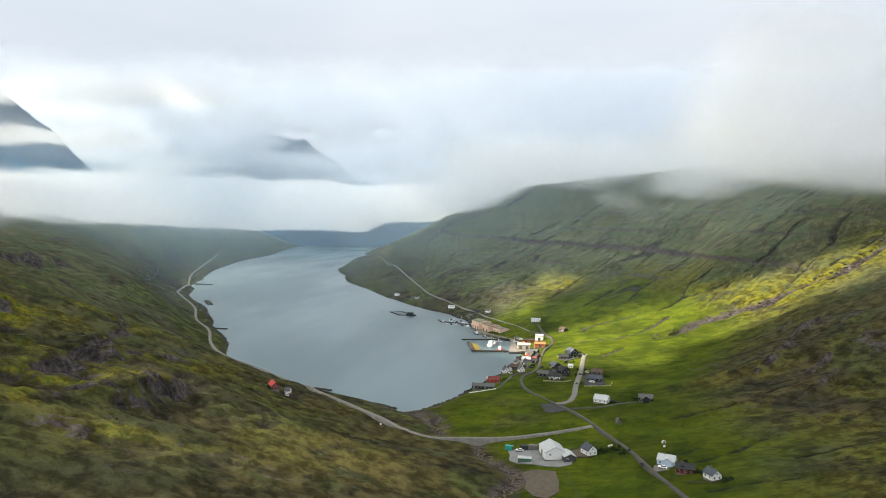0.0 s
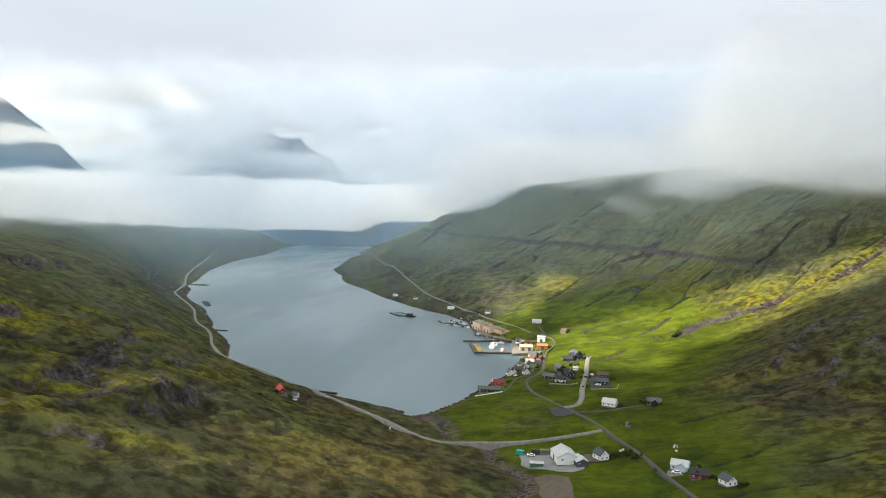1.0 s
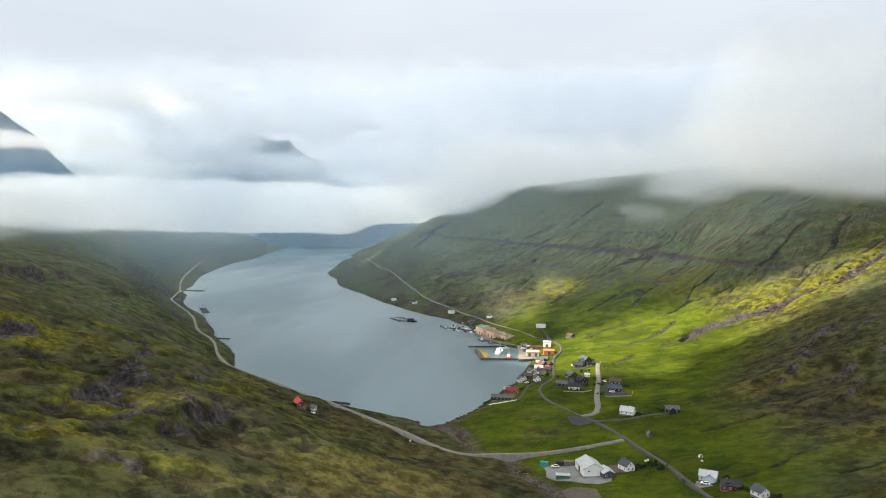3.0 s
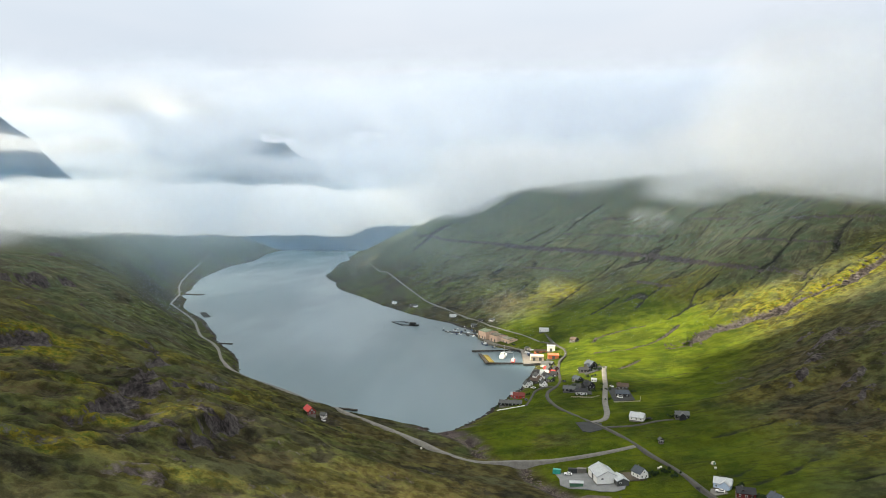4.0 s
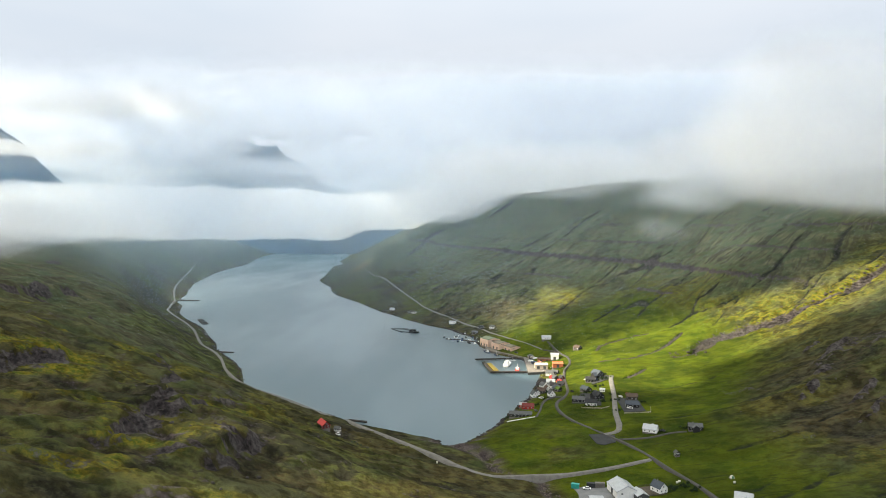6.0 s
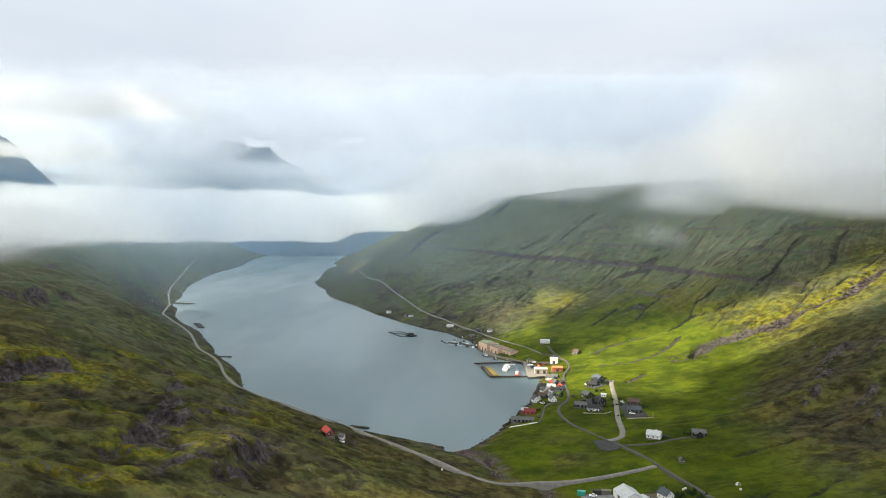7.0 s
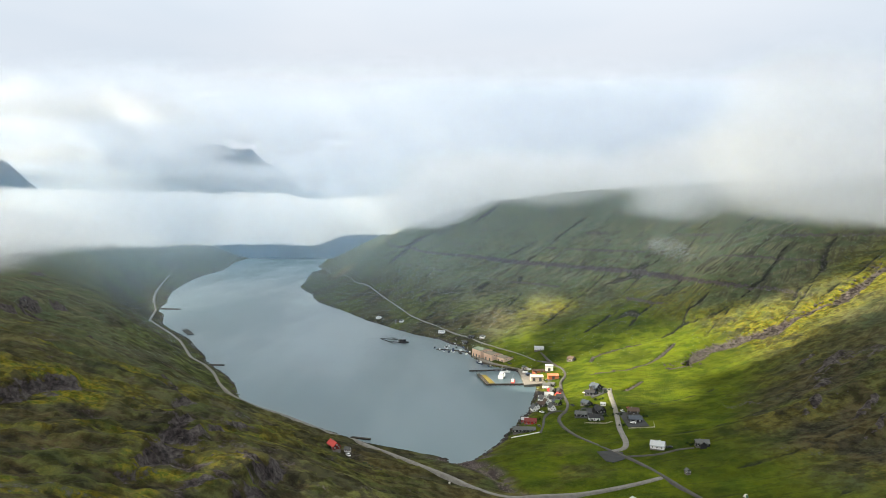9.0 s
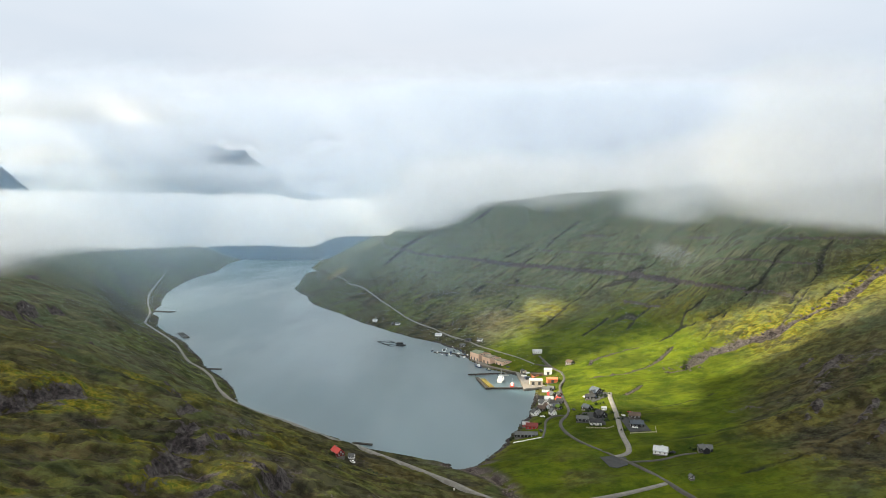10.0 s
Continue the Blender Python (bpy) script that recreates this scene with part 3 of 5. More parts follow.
give(me, "heath", np.clip(smooth(0.46, 0.62, fbm(XX / 48, YY / 48, 4, 97)) * (1 - near_west) + near_west * (1 - 0.8 * smooth(0.50, 0.68, hump)) + 0.4 * smooth(60, 110, ZZ)
                         + brow * smooth(0.42, 0.56, fbm((XX + YY) / 45, (YY - XX) / 28, 4, 98)), 0, 1) * (1 - sun_flush) * (1 - 0.75 * low_right * smooth(650, 760, YY)))
give(me, "straw", np.clip((west | (XX < 30)) * (1 - smooth(50, 120, off)) * (1 - smooth(425, 470, YY)) * smooth(2, 7, off) * smooth(0.34, 0.52, fbm(XX / 26, YY / 20, 4, 99)) + 0.5 * brow * smooth(0.46, 0.6, fbm(XX / 36, YY / 26, 4, 90)) + 0.55 * near_west * smooth(0.5, 0.62, fbm(XX / 30, YY / 18, 4, 89)), 0, 1))
# pale hazy turf grows with height and distance, less along the painted sun strip
give(me, "hill", smooth(26, 95, ZZ + 30 * (fbm(XX / 60, YY / 60, 3, 111) - 0.5)) * smooth(60, 130, off) * np.where(west, 0.8 * smooth(330, 480, YY), smooth(560, 760, YY + 0.3 * XX)) * (1 - sun_flush) * (1 - 0.8 * np.exp(-((YY - np.interp(XX, RAVINE[:, 0], RAVINE[:, 1])) / 85) ** 2) * smooth(150, 200, XX)))
ground = tagged(new("ground", me), "steep grass and heath valley sides around a fjord", "ground", kind="structure")



def ground_z(x, y):
    """Height of the ground's mesh."""
    j = int(np.clip(np.searchsorted(gx, x) - 1, 0, len(gx) - 2))
    i = int(np.clip(np.searchsorted(gy, y) - 1, 0, len(gy) - 2))
    f, g = (x - gx[j]) / (gx[j + 1] - gx[j]), (y - gy[i]) / (gy[i + 1] - gy[i])
    return float(ZZ[i, j] * (1 - f) * (1 - g) + ZZ[i, j + 1] * f * (1 - g) + ZZ[i + 1, j] * (1 - f) * g + ZZ[i + 1, j + 1] * f * g)


wx, wy = np.linspace(-1500, 150, 34), np.linspace(474, 4920, 60)
WX, WY = np.meshgrid(wx, wy)
water = tagged(new("water", grid_mesh("water", np.stack([WX, WY, WX * 0], -1), len(wy), len(wx), WATER)),
               "calm grey-blue fjord water reflecting clouds", "water", kind="structure")


# ---- clouds and mist ----
def slab(base, soft, top, soft_top, xa, xb, xc, xd, peak=1.0):
    """Density of a cloud: soft under its base, over its top and at its two ends. base: a height, or (x, height, x, height)."""
    def density(X, Z):
        low = np.interp(X, base[::2], base[1::2]) if isinstance(base, tuple) else base
        wave = 26 * (fbm(X / 130, Z * 0 + soft + top, 3, int(top)) - 0.5)
        side = 90 * (fbm(Z / 60, X / 300, 3, int(top) + 5) - 0.5)
        d = smooth(low - soft, low + soft, Z + wave) * (1 - smooth(top - soft_top, top + soft_top, Z + 2 * wave))
        return -0.45 + (0.45 + peak) * d * smooth(xa, xb, X + side) * (1 - smooth(xc, xd, X + side))
    return density


def curtain(y, x0, x1, z0, z1, clouds, veil=None, bulge=40, step=14, rise=0.25, seed=0):
    """One billowing layer of vapour across the valley: vertices, densities, thin haze, rows and columns."""
    cols, rows = int((x1 - x0) / step / (1 + y / 1500)) + 2, int((z1 - z0) / step) + 2
    X, Z = np.meshgrid(np.linspace(x0, x1, cols), np.linspace(z0, z1, rows))
    Y = y + bulge * (fbm(X / 160, Z / 90, 3, seed) - 0.5) + rise * (Z - z0)
    d = np.max([c(X, Z) for c in clouds], 0)
    v = veil(X, Z) if veil else 0 * X
    return np.stack([X, Y, Z], -1), d, v, rows, cols


def bank(name, layers, mat, label):
    """A cloud of several layers, as one mesh."""
    verts, faces, dens, thin, start = [], [], [], [], 0
    for v, d, h, rows, cols in layers:
        idx = start + np.arange(rows * cols).reshape(rows, cols)
        quads = np.stack([idx[:-1, :-1], idx[:-1, 1:], idx[1:, 1:], idx[1:, :-1]], -1).reshape(-1, 4)
        there = (d.ravel()[quads - start].max(1) > -0.32) | (h.ravel()[quads - start].max(1) > 0.004)
        faces += quads[there].tolist()  # no mesh in clear air
        verts.append(v.reshape(-1, 3))
        dens.append(d.ravel())
        thin.append(h.ravel())
        start += rows * cols
    me = bpy.data.meshes.new(name)
    me.from_pydata(np.concatenate(verts).tolist(), [], faces)
    me.polygons.foreach_set("use_smooth", np.ones(len(me.polygons), bool))
    give(me, "vapour", np.concatenate(dens))
    give(me, "veil", np.concatenate(thin))
    me.materials.append(mat)
    return tagged(new(name, me), label, "cloud", kind="stuff")


def deep(n, gap, y, *spec, veil=None, seed=0, **more):
    """A cloud with depth: thin layers one behind another."""
    thin = (lambda X, Z: 1 - (1 - veil(X, Z)) ** (1 / n)) if veil else None
    return [curtain(y + gap * k, *spec, veil=thin, seed=seed + 7 * k, **more) for k in range(n)]


bank("low_cloud",
     deep(6, 18, 500, -1100, 900, 0, 420, [slab((-1100, 98, -430, 108, -300, 132), 20, 162, 30, -1090, -900, -430, -280), slab(158, 20, 300, 70, 60, 270, 800, 890, 1.25)],
          bulge=20, seed=1)
     + deep(5, 40, 1060, -1500, 1500, 0, 470, [slab(126, 13, 202, 26, -1490, -1300, -660, -400), slab(180, 30, 330, 80, 150, 430, 1300, 1490, 1.5)],
            bulge=20, seed=2)
     + deep(5, 50, 1400, -1800, 1900, 0, 560, [slab(124, 12, 230, 26, -1790, -1600, -760, -470), slab(194, 34, 380, 100, 200, 560, 1600, 1890, 1.3), slab(204, 34, 300, 60, -140, 40, 330, 560, 0.5)],
            bulge=24, seed=3)
     + deep(8, 28, 1860, -2400, 2600, 0, 650, [slab(120, 12, 262, 24, -2390, -2200, -760, -480, 1.3), slab(168, 36, 400, 150, -440, 80, 2100, 2590), slab(352, 16, 392, 18, -2390, -2200, -1100, -860, 1.2), slab(470, 20, 560, 70, -2390, -2200, -900, -500, 0.8)],
            veil=lambda X, Z: np.clip(0.34 + 1.6 * (fbm(X / 170, Z / 55, 4, 47) - 0.5), 0.06, 0.65) * smooth(-500, -900, X) * (1 - 0.55 * smooth(-1080, -1200, X)) * smooth(60, 160, Z) * (1 - smooth(420, 640, Z)), bulge=24, seed=4)
     + deep(9, 40, 2900, -3200, 3000, 0, 800, [slab((-650, 108, -470, 120, -380, 158), 12, 322, 16, -3190, -3000, 2500, 2990, 1.4), slab(240, 60, 480, 200, -600, 300, 2500, 2990)],
            bulge=24, seed=5),
     FOG, "white fog banks and low cloud lying along the hillsides")
bank("cloud_wisp", deep(3, 5, 474, 40, 170, 118, 170, [lambda X, Z: -0.45 + 0.85 * np.exp(-((Z - np.interp(X, [60, 135], [151, 134])) / (4.0 + 11 * smooth(0.3, 0.7, fbm(X / 14, Z / 14, 3, 33)))) ** 2) * smooth(52, 84, X) * (1 - smooth(104, 142, X))], bulge=10, step=3, seed=21),
     WISP, "thin drifting wisp of mist")
HAZE_AT = [(480, 0.006), (600, 0.006), (720, 0.018), (850, 0.034), (930, 0.058), (1060, 0.062), (1250, 0.066), (1500, 0.07), (1800, 0.07), (2300, 0.075), (3250, 0.08)]
bank("haze", [
    curtain(hy, -0.75 * hy - 200, 0.7 * hy + 200, 0, 330, [lambda X, Z: 0 * X - 1.0],
            lambda X, Z, a=ha, hy=hy: a * (0.55 * smooth(0, 45, Z) + 0.3 * smooth(50, 150, Z)) * (1 - smooth(190, 320, Z)) * (1 - 0.25 * smooth(-400, -100, X)) * (1 + (0.5 if hy < 900 else 0) * smooth(-100, -260, X)), bulge=90, step=26, seed=60 + k)
    for k, (hy, ha) in enumerate(HAZE_AT)
], HAZE, "thin blue-grey haze filling the valley")
bank("far_cloud",
     deep(9, 20, 4350, -3200, 3200, 0, 1450, [slab(470, 60, 600, 90, -3190, -2900, -900, 380, 0.7), slab(740, 80, 1000, 200, -3190, -2900, 2900, 3190, 0.9), slab(480, 120, 1150, 160, -800, -200, 2900, 3190, 0.85)],
          veil=lambda X, Z: np.clip(0.16 + 0.66 * smooth(120, 320, Z) + 2.3 * (fbm(X / 280, Z / 90, 4, 49) - 0.5) * smooth(200, 320, Z), 0.14, 0.87) * (1 - smooth(950, 1300, Z)), bulge=8, step=30, rise=0.05, seed=43),
     FAR_FOG, "long streaks of cloud and haze across far mountains")


# an unseen broken layer added overhead to place the sun patches: centre and half sizes of a gap, how open it is
SUN_GAPS = [(-1290, 524, 340, 80, 0.0, 1.0), (-1500, 484, 78, 118, 0, 1.0), (-1720, 80, 130, 110, 0, 0.45), (-1447, 838, 36, 56, 0, 0.6),
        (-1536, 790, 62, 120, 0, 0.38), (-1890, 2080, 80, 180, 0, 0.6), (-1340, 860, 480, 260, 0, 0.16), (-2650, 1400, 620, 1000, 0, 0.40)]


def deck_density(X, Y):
    # thinned in the north-west so that sun brightens the fog
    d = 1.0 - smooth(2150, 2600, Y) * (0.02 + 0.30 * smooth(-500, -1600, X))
    for cx, cy, sx, sy, lean, deep in SUN_GAPS:
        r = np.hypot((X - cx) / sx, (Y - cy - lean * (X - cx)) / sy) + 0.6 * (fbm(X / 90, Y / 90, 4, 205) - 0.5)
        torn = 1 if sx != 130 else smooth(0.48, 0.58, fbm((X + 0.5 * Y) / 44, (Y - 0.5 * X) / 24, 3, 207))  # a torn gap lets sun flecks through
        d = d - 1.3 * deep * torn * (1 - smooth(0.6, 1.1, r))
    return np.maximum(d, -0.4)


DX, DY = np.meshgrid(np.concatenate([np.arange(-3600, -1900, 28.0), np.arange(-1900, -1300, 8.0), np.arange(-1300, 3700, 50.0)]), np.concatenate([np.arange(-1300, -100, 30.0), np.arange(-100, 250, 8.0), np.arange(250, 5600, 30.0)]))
# climbs in the north to stay above the camera's view
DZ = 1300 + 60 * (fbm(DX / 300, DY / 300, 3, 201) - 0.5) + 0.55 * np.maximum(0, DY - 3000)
deck_me = grid_mesh("unseen_cloud_deck", np.stack([DX, DY, DZ], -1), *DX.shape, DECK)
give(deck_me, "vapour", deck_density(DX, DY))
tagged(new("unseen_cloud_deck", deck_me), "unseen broken grey cloud layer overhead, added to place the sun patches", "cloud", kind="stuff")


# ---- far mountains ----
def mountain(name, x0, x1, y0, y1, height, mat, label, cols=140, rows=50):
    X, Y = np.meshgrid(np.linspace(x0, x1, cols), np.linspace(y0, y1, rows))
    Z = height(X, Y)
    m = grid_mesh(name, np.stack([X, Y, Z], -1), rows, cols, mat)
    return tagged(new(name, m), label, "mountain", kind="structure")


# the blue of distance haze is painted into the mountains' base colour
HAZE_BLUE_ROCK = plain("haze_blue_mountain_side", (0.028, 0.066, 0.115), 0.95, 0.25, 0.006)


def ridge_left(X, Y):
    crest = np.interp(X, [-2600, -1700, -1600, -1534, -1482, -1400, -1355, -1290, -1200], [900, 590, 520, 474, 440, 352, 308, 240, 0])
    face = np.clip(1 - np.abs(Y - 2500) / 350, 0, 1)
    return crest * face ** 0.8 + 26 * (ridged(X / 120, Y / 120, 3, 101) - 0.6) * face - 4


def ridge_far(X, Y):
    face = np.clip(1 - np.abs(Y - 4780) / 170, 0, 1)
    crest = np.interp(X, [-3300, -2400, -2150, -2050, -1950, -1800, -1650, -1450, -1300, -1100, -930, -870, -800, -730, -650, -560, -430, 200, 900, 1350, 1420, 1900, 2300, 3300],
                      [560, 600, 640, 700, 650, 640, 680, 760, 740, 700, 600, 500, 470, 470, 440, 380, 320, 300, 440, 570, 600, 690, 730, 760])
    crest = crest + 70 * (ridged(X / 260, X * 0, 3, 103) - 0.6)
    return (crest * face ** 0.7 + 60 * (ridged(X / 150, Y / 90, 3, 105) - 0.6) * face) - 2


mountain("mountain", -2600, -960, 2150, 2900, ridge_left, HAZE_BLUE_ROCK, "steep blue-grey mountain rising out of the fog")
mountain("mountain", -3300, 3300, 4610, 4950, ridge_far, HAZE_BLUE_ROCK, "blue-grey far mountains half hidden in cloud", 260, 24)


# ---- tools for things ----
def part(name, bm, mat, parent=None, label=""):
    me = bpy.data.meshes.new(name)
    bmesh.ops.recalc_face_normals(bm, faces=bm.faces)
    bm.to_mesh(me)
    bm.free()
    me.materials.append(mat)
    ob = new(name, me)
    if parent:
        ob.parent = parent
    return tagged(ob, label)


def thing(name, m, label, category, group=""):
    ob = new(name)
    ob.empty_display_size = 0.5
    ob.matrix_world = m
    return tagged(ob, label, category, group)


def add_box(bm, x0, x1, y0, y1, z0, z1, bevel=0.0):
    r = bmesh.ops.create_cube(bm, size=1.0, matrix=Matrix.LocRotScale(((x0 + x1) / 2, (y0 + y1) / 2, (z0 + z1) / 2), None, (x1 - x0, y1 - y0, z1 - z0)))
    if bevel:
        bmesh.ops.bevel(bm, geom=list({e for v in r["verts"] for e in v.link_edges}), offset=bevel, segments=1, affect="EDGES")
    return bm


def box(x0, x1, y0, y1, z0, z1, bevel=0.0):
    return add_box(bmesh.new(), x0, x1, y0, y1, z0, z1, bevel)


def prism(points, y0, y1):
    """A section in x and z, drawn out along y."""
    bm = bmesh.new()
    a = [bm.verts.new((x, y0, z)) for x, z in points]
    b = [bm.verts.new((x, y1, z)) for x, z in points]
    n = len(points)
    bm.faces.new(a)
    bm.faces.new(b[::-1])
    for k in range(n):
        bm.faces.new((a[k], b[k], b[(k + 1) % n], a[(k + 1) % n]))
    return bm


def gable_body(w, l, h, rise, deep=2.0):
    return prism([(-w / 2, -deep), (w / 2, -deep), (w / 2, h), (0, h + rise), (-w / 2, h)], -l / 2, l / 2)


def gable_roof(w, l, h, rise, over=0.45, thick=0.22):
    s = rise / (w / 2)
    e = w / 2 + over
    return prism([(-e, h - over * s), (0, h + rise), (e, h - over * s), (e, h - over * s + thick), (0, h + rise + thick * 1.3), (-e, h - over * s + thick)],
                 -l / 2 - over, l / 2 + over)


def add_window(body, x, y, z, w, h, side):
    """A framed window on a wall of the body; side: x or y, with its sign."""
    axis, sign = side
    t = 0.05
    if axis == "x":
        f = box(min(x, x + sign * t), max(x, x + sign * t), y - w / 2, y + w / 2, z, z + h)
        p = box(min(x + sign * t, x + sign * 0.08), max(x + sign * t, x + sign * 0.08), y - w / 2 + 0.12, y + w / 2 - 0.12, z + 0.12, z + h - 0.12)
    else:
        f = box(x - w / 2, x + w / 2, min(y, y + sign * t), max(y, y + sign * t), z, z + h)
        p = box(x - w / 2 + 0.12, x + w / 2 - 0.12, min(y + sign * t, y + sign * 0.08), max(y + sign * t, y + sign * 0.08), z + 0.12, z + h - 0.12)
    part("pane", p, GLASS, part("window", f, WHITE, body))


SNUG = Matrix.Diagonal((0.76, 0.76, 0.86, 1.0))  # the small old houses of this coast


def house(x, y, turn, w, l, h, rise, wall, roof, label, name="house", wing=None, chimney=True, group="", base=None, dormer=False, high=None):
    """A gabled house with its ridge along its own y; wing: (x, y, w, l, h, rise) across it."""
    z = ground_z(x, y) if base is None else base
    ob = thing(name, pose(x, y, z, 0, 0, turn) @ SNUG, label, "house", group)
    body = part("wall", gable_body(w, l, h, rise), wall, ob)
    part("foundation", box(-w / 2 - 0.08, w / 2 + 0.08, -l / 2 - 0.08, l / 2 + 0.08, -2.2, 0.45), CONCRETE, ob)
    top = part("roof", gable_roof(w, l, h, rise), roof, ob)
    n = max(2, int(l / 3.2))
    floors = [1.1] if h < 4.2 else [1.0, 3.6]
    for zf in floors:
        for k in range(n):
            yy = -l / 2 + l * (k + 0.5) / n
            for sx in (-1, 1):
                if not (sx == 1 and k == n // 2 and zf == floors[0]):
                    add_window(body, sx * w / 2, yy, zf, 1.2, 1.2, ("x", sx))
        for sy in (-1, 1):
            for xx in (-w / 4, w / 4):
                add_window(body, xx, sy * l / 2, zf, 1.2, 1.2, ("y", sy))
    if rise > 2.0:
        for sy in (-1, 1):
            add_window(body, 0, sy * l / 2, h + 0.25, 1.0, 1.1, ("y", sy))
    yd = -l / 2 + l * (n // 2 + 0.5) / n
    door = part("door", box(w / 2, w / 2 + 0.07, yd - 0.5, yd + 0.5, 0.45, 2.5), DARK_RED if wall is WHITE else WHITE, body)
    part("step", box(w / 2 + 0.08, w / 2 + 1.2, yd - 0.8, yd + 0.8, -1.0, 0.42, 0.03), CONCRETE, ob)
    if chimney:
        part("chimney", box(-0.35, 0.35, l / 6 - 0.35, l / 6 + 0.35, h + rise - 0.5, h + rise + 1.0, 0.04), CONCRETE, top)
    if dormer:
        part("dormer", box(-w / 2 + 0.3, -w / 6, -1.4, 1.4, h - 0.1, h + rise * 0.8, 0.05), wall, top)
    if wing:
        wx0, wy0, ww, wl0, wh, wr = wing
        wb = gable_body(ww, wl0, wh, wr)
        wt = gable_roof(ww, wl0, wh, wr)
        for b in (wb, wt):
            bmesh.ops.rotate(b, verts=b.verts, cent=(0, 0, 0), matrix=Matrix.Rotation(radians(90), 3, "Z"))
            bmesh.ops.translate(b, verts=b.verts, vec=(wx0, wy0, 0))
        wing_ob = part("wing", wb, wall, ob)
        part("wing_roof", wt, roof, ob)
        for k in (-1, 1):
            add_window(wing_ob, wx0 + k * wl0 / 4, wy0 - ww / 2, 1.1, 1.2, 1.2, ("y", -1))
    return ob


def hall(x, y, turn, w, l, h, rise, wall, roof, label, name="hall", base=None, doors=2, group=""):
    """A large plain shed with sheet cladding, a ribbed roof and roller doors."""
    z = ground_z(x, y) if base is None else base
    ob = thing(name, pose(x, y, z, 0, 0, turn) @ SNUG, label, "building", group)
    body = part("wall", gable_body(w, l, h, rise), wall, ob)
    rf = gable_roof(w, l, h, rise, 0.35, 0.25)
    s = rise / (w / 2)
    top = part("roof", rf, roof, ob)
    ribs = bmesh.new()
    m = int(l / 1.6)
    for k in range(m + 1):
        yy = -l / 2 + l * k / m
        for sx in (-1, 1):
            r = bmesh.ops.create_cube(ribs, size=1.0, matrix=Matrix.LocRotScale((sx * w / 4, yy, h + rise / 2 + 0.30), Euler((0, sx * math.atan(s), 0)), (math.hypot(w / 2, rise), 0.12, 0.10)))
    tagged(part("roof_ribs", ribs, roof, top), kind="stuff")
    for k in range(doors):
        yy = -l / 2 + l * (k + 0.5) / doors
        part("roller_door", box(-w / 2 - 0.08, -w / 2, yy - 1.8, yy + 1.8, 0.05, min(h - 0.5, 4.0)), ROOF_GREY, body)
    for k in range(max(1, doors)):
        add_window(body, -w / 4 + k * w / 3 / max(1, doors), -l / 2, h - 1.6, 1.6, 1.0, ("y", -1))
    part("foundation", box(-w / 2 - 0.1, w / 2 + 0.1, -l / 2 - 0.1, l / 2 + 0.1, -2.2, 0.3), CONCRETE, ob)
    part("ridge_cap", box(-0.3, 0.3, -l / 2 - 0.35, l / 2 + 0.35, h + rise + 0.22, h + rise + 0.4, 0.03), roof, top)
    return ob


def strip(name, line, width, mat, label, lift=0.28, kerb=0.0):
    """A road or path laid over the ground along a line of x, y."""
    pts = np.array(line, float)
    seg = np.hypot(*np.diff(pts, axis=0).T)
    at = np.concatenate([[0], np.cumsum(seg)])
    step = 3.0 if pts[:, 1].max() < 700 else 6.0
    s = np.arange(0, at[-1], step)
    px, py = np.interp(s, at, pts[:, 0]), np.interp(s, at, pts[:, 1])
    for _ in range(4):
        px[1:-1] = (px[:-2] + 2 * px[1:-1] + px[2:]) / 4
        py[1:-1] = (py[:-2] + 2 * py[1:-1] + py[2:]) / 4
    tx, ty = np.gradient(px), np.gradient(py)
    n = np.hypot(tx, ty)
    nx, ny = -ty / n, tx / n
    zs = np.array([max([ground_z(a + p * o, b + q * o) for o in (-0.5 * width, 0, 0.5 * width)] + [1.0]) for a, b, p, q in zip(px, py, nx, ny)])
    for _ in range(40):
        zs[1:-1] = np.maximum(zs[1:-1] - 0.008, (zs[:-2] + 2 * zs[1:-1] + zs[2:]) / 4)
    offs = np.array([-0.5 * width - 0.7, -0.5 * width, -width / 6, width / 6, 0.5 * width, 0.5 * width + 0.7])
    V = []
    for k in range(len(s)):
        for j, o in enumerate(offs):
            a, b = px[k] + nx[k] * o, py[k] + ny[k] * o
            g = ground_z(a, b)
            V.append((a, b, zs[k] + lift if 0 < j < 5 else min(g, zs[k]) - 1.5))
    me = grid_mesh(name, np.array(V), len(s), 6, mat)
    return tagged(new(name, me), label, "road", kind="structure")


def pad(name, corners, mat, label, lift=0.3, deep=2.0, top=None, category="yard"):
    """A flat hard surface with the given corners."""
    z = max(ground_z(a, b) for a, b in corners) if top is None else top
    bm = bmesh.new()
    ca, cb = sum(a for a, b in corners) / len(corners), sum(b for a, b in corners) / len(corners)
    up = [bm.verts.new((a, b, (z if top is not None else ground_z(a, b)) + lift)) for a, b in corners]
    dn = [bm.verts.new((a, b, ground_z(a, b) - deep if top is None else -deep)) for a, b in corners]
    n = len(corners)
    mid = bm.verts.new((ca, cb, (ground_z(ca, cb) if top is None else z) + lift))
    if top is not None:
        bm.verts.remove(mid)
        bm.faces.new(up)
    for k in range(n):
        if top is None:
            bm.faces.new((up[k], up[(k + 1) % n], mid))
        bm.faces.new((up[k], dn[k], dn[(k + 1) % n], up[(k + 1) % n]))
    if top is None:
        bmesh.ops.subdivide_edges(bm, edges=[e for e in bm.edges if mid in e.verts or (e.verts[0] in up and e.verts[1] in up)], cuts=3, use_grid_fill=True)
        for v in bm.verts:
            g = ground_z(v.co.x, v.co.y)
            if v.co.z > g - 0.5:
                v.co.z = g + lift
    return tagged(part(name, bm, mat), label, category, kind="structure")


